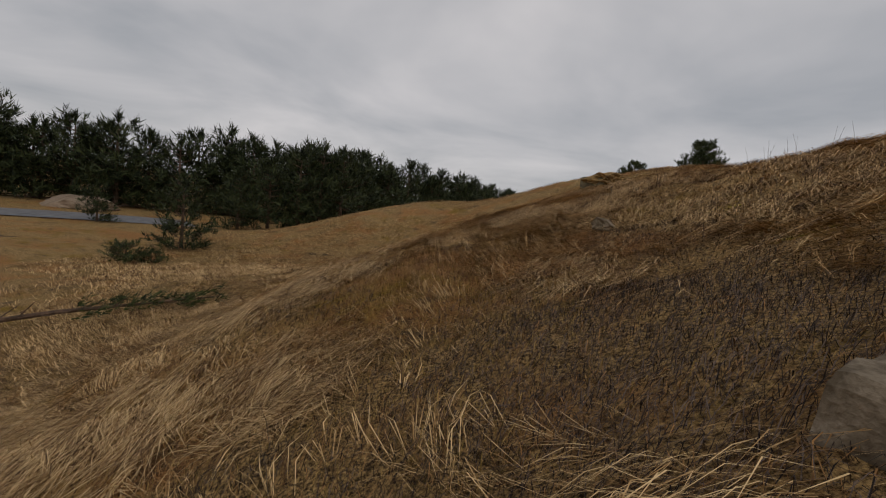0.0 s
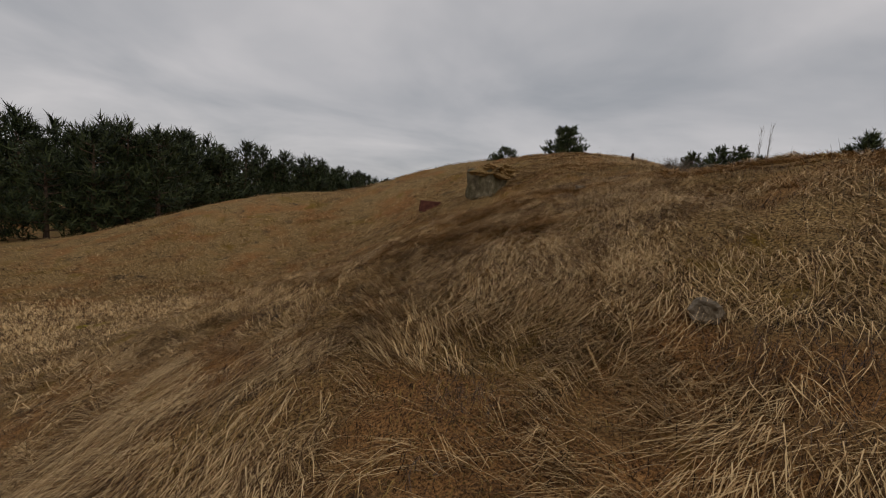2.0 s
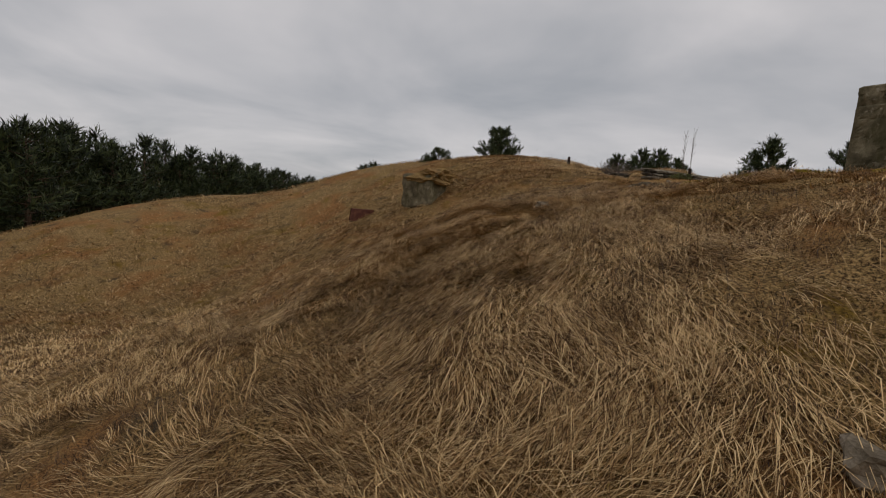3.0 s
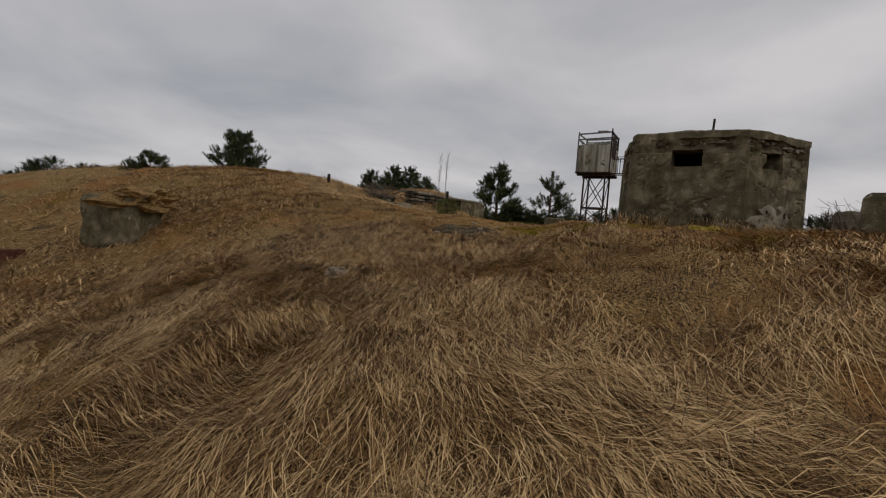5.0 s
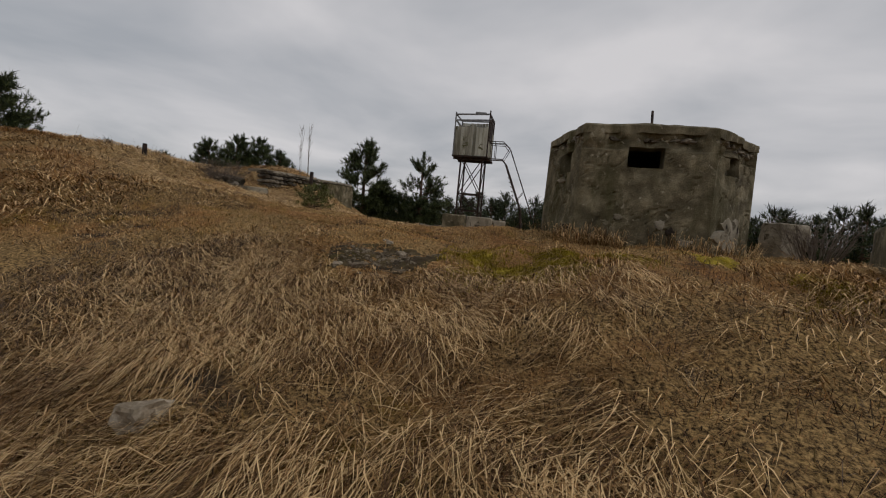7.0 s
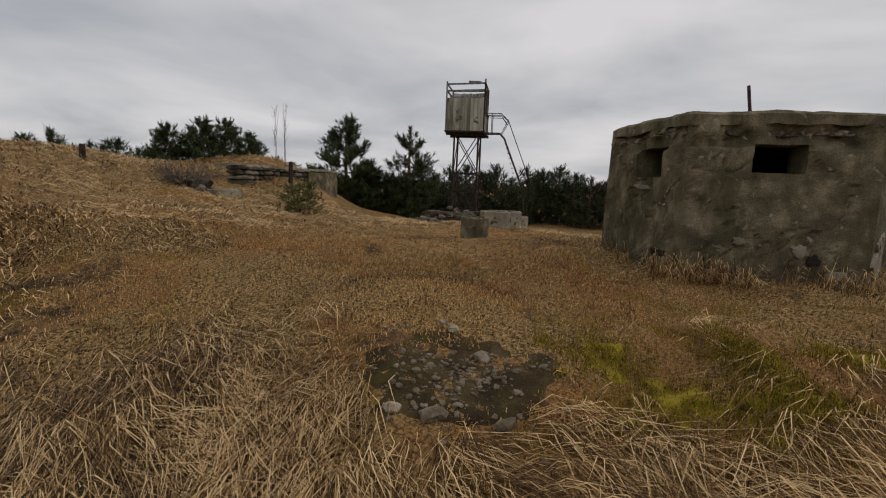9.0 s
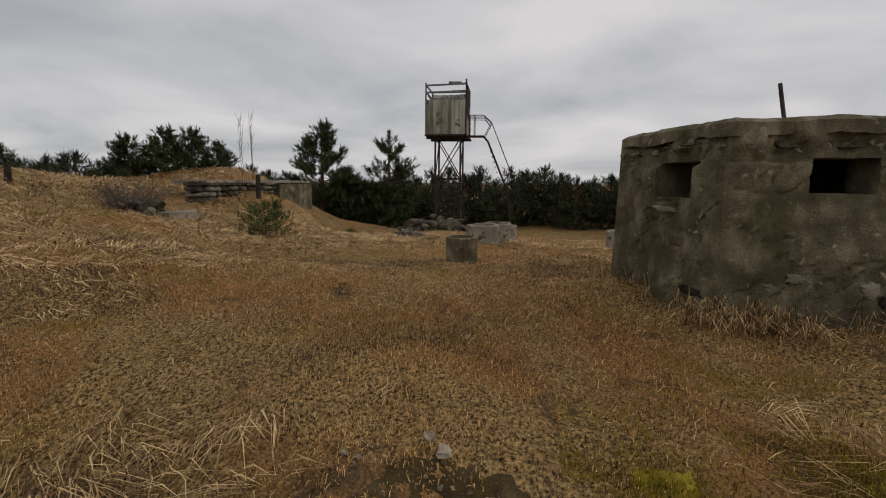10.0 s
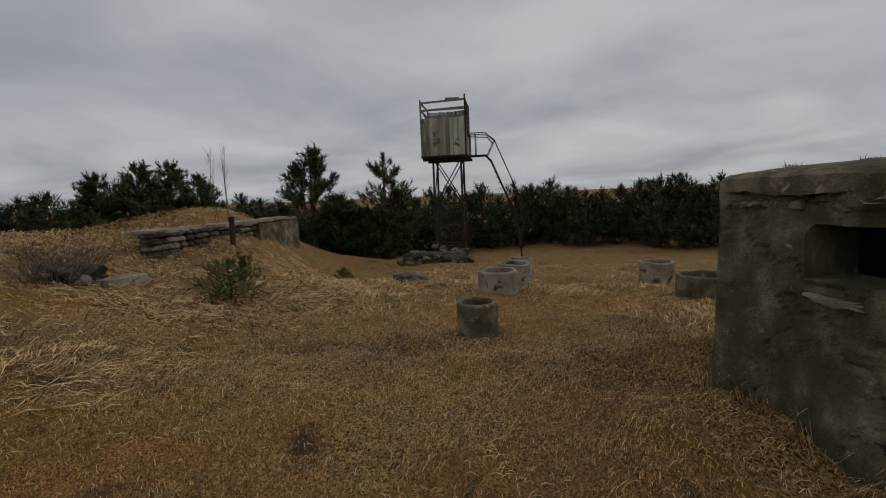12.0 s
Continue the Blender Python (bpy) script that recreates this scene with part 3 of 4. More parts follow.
build_ruin()


def stone_heap(x, y, rx, ry, high, n, label, seed, mat=None):
    root = thing("stone_heap", pose(x, y, lay1(x, y)), label, "stone heap")
    rng = random.Random(seed)
    for k in range(n):
        r, t = math.sqrt(rng.random()), rng.uniform(0, 6.28)
        s = rng.uniform(0.07, 0.17)
        st = part("stone", rock(bmesh.new(), (s * 1.3, s, s * 0.7), k + seed, Matrix(), 2, 0.35), mat or M_RUBBLE, root)
        px, py = rx * r * math.cos(t), ry * r * math.sin(t)
        st.matrix_basis = pose(px, py, lay1(x + px, y + py) - lay1(x, y) + high * (1 - r * r) * rng.uniform(0.3, 1), rng.uniform(-15, 15), rng.uniform(-15, 15), rng.uniform(0, 360))
    bm = rock(bmesh.new(), (rx, ry, high * 0.9), seed, Matrix(), 3, 0.3)
    part("core", bm, M_RUBBLE, root)


stone_heap(24.7, 12.45, 0.9, 1.65, 0.60, 60, "flat heap of broken stone and concrete before the watchtower", 3)
stone_heap(19.0, 12.2, 0.4, 0.45, 0.12, 20, "low ring of broken stones in dry grass", 5)
stone_heap(14.5, 17.3, 0.6, 0.5, 0.3, 22, "collapsed mossy stones and dead growth on the slope", 8)


def concrete_box(name, x, y, size, turn, label, mat, seed, sunk=0.3, tip=(0, 0)):
    """A cast block with worn, chipped edges, set into the ground."""
    bm = bmesh.new()
    bmesh.ops.create_cube(bm, size=1)
    bmesh.ops.subdivide_edges(bm, edges=bm.edges[:], cuts=9, use_grid_fill=True)
    for v in bm.verts:
        c = v.co
        worn = sum(max(0, abs(k) - 0.42) for k in c)
        c *= 1 - 0.45 * max(0, worn - 0.08)
        c = Vector((c.x * size[0], c.y * size[1], c.z * size[2]))
        edge = 1 if worn > 0.09 else 0.3
        c -= c.normalized() * 0.09 * edge * max(0, noise.noise(c * 4 + Vector((seed, 0, 0))))
        v.co = c + Vector((1, 1, 1)) * 0.012 * noise.noise(c * 9 + Vector((0, seed, 0)))
    ob = part(name, bm, mat)
    ob.matrix_world = pose(x, y, lay1(x, y) + size[2] * (0.5 - sunk), tip[0], tip[1], turn)
    return tagged(ob, label, "concrete block")


block = concrete_box("concrete_block", 5.62, 17.4, (1.25, 1.0, 1.2), -58, "half-buried weathered concrete block capped with turf", M_CONC, 2, 0.3)
turf = part("turf_cap", rock(bmesh.new(), (1.0, 0.85, 0.34), 5, Matrix.Translation((0.1, 0.05, 0.55)), 4, 0.35), M_GROUND, block, "mossy turf on top")
concrete_box("concrete_block", 12.0, 3.75, (0.62, 0.5, 0.8), 12, "pale square concrete block beside the bunker", M_CONC_PALE, 11, 0.2)
concrete_box("concrete_slab", 9.0, 3.55, (2.2, 0.9, 0.75), -25, "low mossy concrete slab wall in the bank beside the bunker", M_CONC, 14, 0.2)
concrete_box("concrete_stub", 1.5, -0.95, (0.8, 0.55, 0.5), 30, "low brown cracked concrete block in the bank", M_STONE, 7, 0.98, (6, -4))
boulder("stone", 4.61, 9.66, (0.15, 0.11, 0.09), "pale rounded stone lying in dry grass", "stone", M_STONE, 3, 1.0)
boulder("stone", 1.84, 3.75, (0.22, 0.12, 0.10), "flat grey stone lying in dry grass", "stone", M_STONE, 6, 0.6, 25)
concrete_box("concrete_slab", 14.9, 16.6, (0.8, 0.35, 0.2), -10, "broken concrete slab at the foot of the slope", M_CONC_PALE, 4, 0.2)
ob = part("metal_plate", bar(bmesh.new(), (-0.5, 0, 0), (0.5, 0, 0.06), 0.05, 0.45), material("rust_red_iron", [(0.07, 0.03, 0.025), (0.15, 0.06, 0.045), (0.22, 0.1, 0.07)], 8, 0.85, 0.2))
ob.matrix_world = pose(4.0, 19.3, lay1(4.0, 19.3) + 0.1, 10, 5, 20)
tagged(ob, "rust-red iron plate lying on the slope", "metal plate")
ob = part("post", tube(bmesh.new(), [(0, 0, -0.3), (0.02, 0, 0.35)], [0.07, 0.06], 7), M_STEEL)
ob.matrix_world = pose(13.53, 19.25, lay1(13.53, 19.25))
tagged(ob, "short dark wooden post on the hill crest", "post")
ob = part("post", tube(bmesh.new(), [(0, 0, -0.3), (0.03, 0, 1.25)], [0.08, 0.07], 7), M_STEEL)
ob.matrix_world = pose(18.85, 17.0, 4.4)
tagged(ob, "dark wooden post against the ruined wall", "post")


# ---- pines ----
def needle_mesh(pos, way, size, seed, spread=0.75, count=9):
    """Shoots of needles: count thin triangles round each of many axes."""
    rng = np.random.default_rng(seed)
    pos, way, size = np.asarray(pos), np.asarray(way), np.asarray(size)
    n = len(pos)
    P = np.repeat(pos, count, 0)
    W = np.repeat(way, count, 0)
    S = np.repeat(size, count)[:, None]
    rnd = rng.normal(size=(n * count, 3))
    side = np.cross(W, rnd)
    side /= np.linalg.norm(side, axis=1, keepdims=True) + 1e-9
    third = np.cross(W, side)
    u = rng.random((n * count, 1))
    base = P + W * S * u
    tip = base + (W * (0.55 + 0.3 * u) + side * spread) * S * 0.8
    w = third * S * 0.07
    verts = np.stack([base - w, base + w, tip], 1).reshape(-1, 3)
    faces = np.arange(n * count * 3).reshape(-1, 3)
    return verts, faces


def pine_meshes(name, height, radius, seed, shoots=900, count=9, low=0.06, open_crown=0.0, size=0.2, mat=None):
    """A young pine: trunk, limbs in whorls that turn up, and crown of needle shoots."""
    rng = random.Random(seed)
    bm = bmesh.new()
    tube(bm, [(0, 0, -0.3), (0.02, 0, height * 0.5), (0, 0.03, height * 0.97)], [0.03 * height + 0.01, 0.017 * height + 0.008, 0.012], 7)
    limbs = []
    h = low * height
    while h < height * 0.95:
        f = h / height
        for k in range(rng.randint(4, 6)):
            if rng.random() < open_crown:
                continue
            t = rng.uniform(0, 6.283)
            L = radius * (1 - f) ** 0.75 * rng.uniform(0.7, 1.15) * (0.75 if f < 0.15 else 1) + 0.12
            rise = L * (0.12 + 0.55 * f)
            limbs.append(((0, 0, h), (math.cos(t) * L * 0.6, math.sin(t) * L * 0.6, h + rise * 0.35), (math.cos(t) * L, math.sin(t) * L, h + rise)))
        h += height * rng.uniform(0.06, 0.10)
    for a, b, c in limbs:
        tube(bm, [a, b, c], [0.012 * height * 0.5 + 0.006, 0.010, 0.004], 4)
    trunk = bpy.data.meshes.new(name + "_trunk")
    bm.to_mesh(trunk)
    bm.free()
    trunk.materials.append(M_BARK)
    pos, way, sizes = [], [], []
    weights = [max(0.15, math.dist(a, c)) for a, b, c in limbs]
    for k in range(shoots):
        a, b, c = rng.choices(limbs, weights)[0]
        u = rng.uniform(0.25, 1.0) ** 0.7
        p = Vector(a).lerp(Vector(b), u / 0.6) if u < 0.6 else Vector(b).lerp(Vector(c), (u - 0.6) / 0.4)
        L = math.dist(a, c)
        p += Vector((rng.gauss(0, 0.10 * L), rng.gauss(0, 0.10 * L), rng.gauss(0.02, 0.06 * L)))
        d = (Vector(c) - Vector(a)).normalized() * 0.55 + Vector((rng.gauss(0, 0.35), rng.gauss(0, 0.35), rng.uniform(0.2, 0.9)))
        pos.append(p), way.append(d.normalized()), sizes.append(size * rng.uniform(0.7, 1.25))
    for k in range(14):
        pos.append(Vector((0, 0, height * (0.88 + 0.009 * k)))), way.append(Vector((rng.gauss(0, 0.25), rng.gauss(0, 0.25), 1)).normalized()), sizes.append(size)
    v, f = needle_mesh([tuple(p) for p in pos], [tuple(d) for d in way], sizes, seed, count=count)
    crown = mesh_of(name + "_crown", v.tolist(), f.tolist(), mat or M_NEEDLE)
    return trunk, crown


def pine(meshes, x, y, z=None, scale=1.0, turn=0.0, label="young dark green pine tree on the heath", group=""):
    root = thing("pine_tree", pose(x, y, lay1(x, y) - 0.05 if z is None else z, 0, 0, turn), label, "tree", group)
    root.scale = (scale, scale, scale)
    for nm, me in (("trunk", meshes[0]), ("crown", meshes[1])):
        o = new(nm, me)
        o.parent = root
    return root


P_BUSHY = pine_meshes("bushy_pine", 3.2, 2.0, 11, 1500, 15, size=0.24)
P_TALL = pine_meshes("tall_pine", 4.2, 1.8, 12, 1500, 15, size=0.27)
P_OPEN = pine_meshes("open_pine", 4.0, 1.7, 13, 750, 14, open_crown=0.35, size=0.26)
P_SMALL = pine_meshes("small_pine", 0.85, 0.8, 14, 420, 9, size=0.13, mat=M_YOUNG)
pine(P_BUSHY, 13.6, 25.2, 7.47 - 2.6, 0.82, 0, "bushy dark pine behind the hill crest")
pine(P_BUSHY, 9.8, 25.2, 5.9 - 1.9, 0.6, 70, "small dark pine behind the hill crest")
for x, y, top, size, turn in ((24.3, 26.4, 7.3, 0.75, 30), (25.6, 25.7, 7.75, 0.82, 140), (26.6, 25.0, 7.85, 0.8, 200), (27.6, 24.2, 7.3, 0.7, 250)):
    pine(P_TALL, x, y, top - 4.2 * size, size, turn, "dark young pine behind the ruined wall")
pine(P_TALL, 29.0, 19.2, 8.3 - 4.4, 1.05, 90, "dense dark pine beside the ruined wall")
pine(P_TALL, 29.9, 18.3, None, 0.8, 10, "dense dark pine beside the ruined wall")
pine(P_OPEN, 30.3, 15.9, 8.05 - 4.2, 1.03, 40, "slender open-crowned pine near the watchtower")
pine(P_BUSHY, 29.4, 15.6, None, 0.75, 200, "low bushy pine near the watchtower")
pine(P_BUSHY, 30.4, 17.0, None, 0.8, 300, "low bushy pine near the watchtower")
pine(P_SMALL, 15.15, 14.7, None, 0.85, 0, "tiny green pine seedling in dry grass")
pine(P_SMALL, 22.0, 15.2, None, 0.5, 50, "tiny green pine seedling in dry grass")

# woods: rows of pines east and west, each a tree of its own
P_FAR = [pine_meshes("wood_pine", 5.0, 2.5, 20 + k, 430, 8, size=0.5, low=0.015, mat=M_FOREST) for k in range(4)]
rng = random.Random(33)
def woods(points, label, group, lo, hi):
    for x, y in points:
        pine(P_FAR[rng.randrange(4)], x, y, None, rng.uniform(lo, hi), rng.uniform(0, 360), label, group)


east = []
for k in range(66):
    ang = radians(-66 + 125 * k / 66)
    for row in range(2):
        d = 31 + 5 * row + rng.uniform(-2, 3)
        east.append((8 + d * math.cos(ang), 9 + d * math.sin(ang) * 1.1))
woods(east, "dark green pine at the edge of the eastern wood", "pines of the eastern wood", 0.6, 0.84)
west = []
edge = [(-70, 18), (-37, 39), (-16, 47), (-8, 64), (8, 94), (24, 112), (60, 120)]
for (ax, ay), (bx, by) in zip(edge, edge[1:]):
    n = int(math.dist((ax, ay), (bx, by)) / 1.45)
    for k in range(n):
        west.append((ax + (bx - ax) * k / n + rng.uniform(-1, 1), ay + (by - ay) * k / n + rng.uniform(-1.5, 3)))
woods(west, "tall dark pine of the wood across the road", "pines of the western wood", 1.35, 1.75)
for x, y, s in ((-14.4, 20.9, 0.72), (-15.5, 34, 1.1), (-13.5, 35, 1.25), (-12, 36, 1.3), (-10.5, 37, 1.2), (-17.5, 33, 0.9), (-24, 27, 0.5)):
    pine(P_FAR[rng.randrange(4)], x, y, None, s, rng.uniform(0, 360), "dark pine standing in the hollow", "pines in the hollow")


# ---- road and sand beyond the hollow ----
def ribbon(name, pts, width, mat, label, lift):
    verts, faces = [], []
    for i, (x, y) in enumerate(pts):
        a, b = Vector(pts[max(i - 1, 0)]), Vector(pts[min(i + 1, len(pts) - 1)])
        n = Vector((-(b - a).y, (b - a).x)).normalized() * width / 2
        for s in (-1, -0.5, 0, 0.5, 1):
            px, py = x + n.x * s, y + n.y * s
            verts.append((px, py, lay1(px, py) + lift * (1 - 0.6 * abs(s))))
    for i in range(len(pts) - 1):
        for j in range(4):
            k = i * 5 + j
            faces.append((k, k + 1, k + 6, k + 5))
    return tagged(new(name, mesh_of(name, verts, faces, mat, True)), label, name, kind="structure")


ribbon("road", [(-62 + 2.9 * k, -4 + 2.65 * k) for k in range(15)], 5.0, M_ASPHALT, "narrow grey road across the hollow", 0.12)
ob = part("sand_mound", rock(bmesh.new(), (4, 2.5, 1.3), 5, Matrix(), 4, 0.2), M_SAND)
ob.matrix_world = pose(-32, 34, -1.6)
tagged(ob, "low pale mound of sand by the road", "sand")


# ---- grass ----
def way_distance(x, y):
    """Distance from the trodden way up the slope."""
    line = [(0, -2.2), (-0.9, 0.5), (-0.6, 3.7), (1.1, 6.4), (2.8, 7.8), (5, 9.2), (8, 9.7), (12, 9.9)]
    best = np.full(x.shape, 1e9)
    for (ax, ay), (bx, by) in zip(line, line[1:]):
        dx, dy = bx - ax, by - ay
        t = np.clip(((x - ax) * dx + (y - ay) * dy) / (dx * dx + dy * dy), 0, 1)
        best = np.minimum(best, np.hypot(x - ax - t * dx, y - ay - t * dy))
    return best


def in_bunker(x, y):
    ok = np.ones(x.shape, bool)
    for (ax, ay), (bx, by) in zip(BUNKER, BUNKER[1:] + BUNKER[:1]):
        ok &= (bx - ax) * (y - ay) - (by - ay) * (x - ax) > -0.02
    return ok


def blades(name, root, length, width, lean, heading, mat, label, seed, lift=0.35, group=""):
    """Bent blades as narrow strips: they rise a little, then lie over along their heading."""
    rng = np.random.default_rng(seed)
    n = len(root)
    x, y = root[:, 0], root[:, 1]
    z = lay(x, y) - 0.015
    h = np.stack([np.cos(heading), np.sin(heading)], 1)
    curl = rng.normal(0, 0.35, n)
    h2 = np.stack([np.cos(heading + curl), np.sin(heading + curl)], 1)
    out = []
    prev = np.stack([x, y], 1)
    rise = [0, 1.0, 0.72]
    for k in range(3):
        step = np.zeros((n, 2)) if k == 0 else (h if k < 2 else h2) * (length * lean * (0.45 if k == 1 else 0.55))[:, None]
        prev = prev + step
        gz = z if k == 0 else np.maximum(lay(prev[:, 0], prev[:, 1]), z - length * 0.6)
        zz = gz + length * lift * (1.25 - lean) * rise[k] + (0.01 if k else 0)
        w = width * (0.8, 1.0, 0.0)[k]
        side = np.stack([-h[:, 1], h[:, 0]], 1) * w[:, None]
        out.append(np.column_stack([prev - side, zz]))
        if k < 2:
            out.append(np.column_stack([prev + side, zz + w * 0.4]))
    V = np.stack(out, 1).reshape(-1, 3)
    base = np.arange(n)[:, None] * 5
    F = np.concatenate([base + np.array(f) for f in ((0, 1, 3), (0, 3, 2), (2, 3, 4))], 0)
    me = bpy.data.meshes.new(name)
    me.vertices.add(len(V))
    me.vertices.foreach_set("co", V.ravel())
    me.loops.add(F.size)
    me.loops.foreach_set("vertex_index", F.ravel())
    me.polygons.add(len(F))
    me.polygons.foreach_set("loop_start", np.arange(len(F)) * 3)
    me.update(calc_edges=True)
    me.materials.append(mat)
    return tagged(new(name, me), label, "grass", group, "stuff")


def scatter(n, seed, reach, box, thin=None):
    """Roots spread over the box, thinning out away from the way."""
    rng = np.random.default_rng(seed)
    got = []
    while sum(map(len, got)) < n:
        x, y = rng.uniform(box[0], box[1], 4 * n), rng.uniform(box[2], box[3], 4 * n)
        keep = rng.random(4 * n) < np.exp(-(way_distance(x, y) / reach) ** 1.5)
        keep &= ~in_bunker(x, y)
        if thin:
            keep &= rng.random(4 * n) < thin(x, y)
        got.append(np.stack([x[keep], y[keep]], 1))
    return np.concatenate(got)[:n]


def downhill(x, y):
    e = 0.5
    return np.arctan2(-(lay(x, y + e) - lay(x, y - e)), -(lay(x + e, y) - lay(x - e, y)))


def patch(x, y, seed, scale):
    return 0.5 + 0.5 * (0.65 * lattice(x * scale, y * scale, seed) + 0.35 * lattice(x * scale * 2.7, y * scale * 2.7, seed + 1))


def slope_side(x, y):
    """1 on the grassy slope, 0 on the mossy plateau."""
    return 1 / (1 + np.exp(np.clip((x - 7.0 + 0.3 * (y - 8)) / 0.3, -60, 60)))


def tufts(name, n_tufts, per, seed, reach, box, mat, label, size, thin):
    rng = np.random.default_rng(seed)
    c = scatter(n_tufts, seed, reach, box, thin)
    root = np.repeat(c, per, 0)
    n = len(root)
    away = rng.uniform(0, 6.283, n)
    root = root + np.stack([np.cos(away), np.sin(away)], 1) * (np.abs(rng.normal(0, 0.06, n)))[:, None]
    swirl = 1.5 * lattice(c[:, 0] * 0.9, c[:, 1] * 0.9, 31)
    down = np.repeat(downhill(c[:, 0], c[:, 1]) + swirl + rng.normal(0, 0.3, len(c)), per)
    mixed = np.arctan2(np.sin(down) * 1.0 + np.sin(away) * 0.42, np.cos(down) * 1.0 + np.cos(away) * 0.42)
    big = np.repeat(rng.uniform(0.6, 1.25, len(c)), per)
    return blades(name, root, size * big * rng.uniform(0.5, 1.2, n), rng.uniform(0.0013, 0.0033, n), rng.uniform(0.75, 1.12, n), mixed, mat, label, seed + 1, 0.42)


def build_grass():
    near = (-7, 13, -5, 18)
    rng = np.random.default_rng(5)
    def scrub(x, y):
        return np.exp(-((x - 1.3) ** 2 + (y - 0.1) ** 2) / 1.6)

    def off_soil(x, y):
        return np.hypot((x - 7.35) / 0.44, (y - 9.5) / 0.52) + 0.75 * lattice(x * 4, y * 4, 91) + 0.4 * lattice(x * 11, y * 11, 92) > 1

    tufts("long_grass", 13000, 18, 41, 5.5, near, M_STRAW, "long bleached straw lying in lodged tufts down the slope", 0.52, lambda x, y: off_soil(x, y) * slope_side(x, y) * np.clip(0.6 + y / 9, 0.55, 1) * (1 - 0.85 * scrub(x, y)) * np.clip(patch(x, y, 3, 0.8) * 3.4 - 1.0, 0.13, 1) + 0.9 * off_soil(x, y) * np.exp(-((x - 6.5) ** 2 + (y - 11.1) ** 2) / 1.3))
    r = scatter(115000, 42, 3.8, near, lambda x, y: off_soil(x, y) * (0.1 + 0.9 * slope_side(x, y)))
    blades("thatch", r, rng.uniform(0.06, 0.22, len(r)), rng.uniform(0.0010, 0.0026, len(r)), rng.uniform(0.4, 1.0, len(r)), downhill(r[:, 0], r[:, 1]) + rng.normal(0, 1.1, len(r)), M_THATCH, "short brown dead grass thatch", 43)
    r = scatter(25000, 44, 3.2, near, lambda x, y: off_soil(x, y) * np.clip(patch(x, y, 9, 0.5) * 3 - 1.5, 0.02, 1))
    blades("green_grass", r, rng.uniform(0.06, 0.2, len(r)), rng.uniform(0.001, 0.0025, len(r)), rng.uniform(0.3, 0.9, len(r)), rng.uniform(0, 6.28, len(r)), M_OLIVE, "sparse olive green grass among the straw", 45)
    r = scatter(85000, 46, 4.2, (6.5, 22, 3, 18), lambda x, y: off_soil(x, y) * (1.02 - slope_side(x, y)) * np.clip(patch(x, y, 21, 0.9) * 2.4 - 0.5, 0.15, 1))
    blades("heath_turf", r, rng.uniform(0.02, 0.06, len(r)), rng.uniform(0.001, 0.0026, len(r)), rng.uniform(0.3, 1.0, len(r)), rng.uniform(0, 6.28, len(r)), M_HEATH, "short rusty moss and heath turf on the plateau", 47)
    r = scatter(50000, 48, 9, (7, 30, -2, 22), lambda x, y: off_soil(x, y) * np.clip((patch(x, y, 15, 0.35) * 2.4 - 0.7) * np.clip((x - 8.5) / 6, 0.03, 1), 0, 1))
    blades("pale_turf", r, rng.uniform(0.05, 0.15, len(r)), rng.uniform(0.0014, 0.0035, len(r)), rng.uniform(0.7, 1.1, len(r)), rng.normal(4.5, 0.9, len(r)), M_STRAW, "flattened straw-coloured grass on the plateau", 49)
    r = scatter(95000, 50, 15, (-16, 20, 0, 34), lambda x, y: (np.clip((way_distance(x, y) - 4) / 3, 0, 1) * slope_side(x, y) + 0.5 * (y > 14)) * np.clip(patch(x, y, 27, 0.4) * 2.6 - 0.7, 0.05, 1))
    blades("far_grass", r, rng.uniform(0.15, 0.5, len(r)), rng.uniform(0.004, 0.010, len(r)), rng.uniform(0.5, 1.0, len(r)), downhill(r[:, 0], r[:, 1]) + rng.normal(0, 0.7, len(r)), M_STRAW, "dry grass over the farther slopes and hollow", 51)
    r = scatter(110000, 54, 9, (-9, 22, -3, 22), lambda x, y: np.clip((way_distance(x, y) - 3) / 2.5, 0, 1) * np.clip(slope_side(x, y) + 0.45 * (x > 11) + 0.6 * (y > 13), 0, 1) * np.clip(patch(x, y, 29, 0.7) * 3.2 - 0.9, 0.06, 1))
    blades("middle_grass", r, rng.uniform(0.12, 0.4, len(r)), rng.uniform(0.003, 0.0065, len(r)), rng.uniform(0.6, 1.1, len(r)), downhill(r[:, 0], r[:, 1]) + 1.2 * lattice(r[:, 0] * 0.6, r[:, 1] * 0.6, 35) + rng.normal(0, 0.5, len(r)), M_STRAW, "bleached straw matted over the slopes", 55)
    r = scatter(24000, 60, 3.6, (-4, 8, -4, 13), lambda x, y: off_soil(x, y) * np.clip(1.5 * scrub(x, y) + 1.5 * np.exp(-((x - 6.3) ** 2 + (y - 11.6) ** 2) / 0.7) + 0.8 * np.exp(-((x - 2.2) ** 2 + (y - 2.9) ** 2) / 0.5) + np.clip(1.4 - patch(x, y, 3, 0.8) * 6, 0, 0.3), 0, 1))
    blades("dead_heather", r, rng.uniform(0.08, 0.2, len(r)), rng.uniform(0.001, 0.002, len(r)), rng.uniform(0.5, 1.05, len(r)), rng.uniform(0, 6.28, len(r)), M_HEATHER, "dark wiry dead heather between the tufts", 61, 0.5)
    r = scatter(9000, 62, 6, (6.4, 9, 4.8, 9), lambda x, y: np.clip(patch(x, y, 71, 1.3) * 4 - 2.2, 0, 1) * np.exp(-((x - 7.5) / 0.6) ** 2))
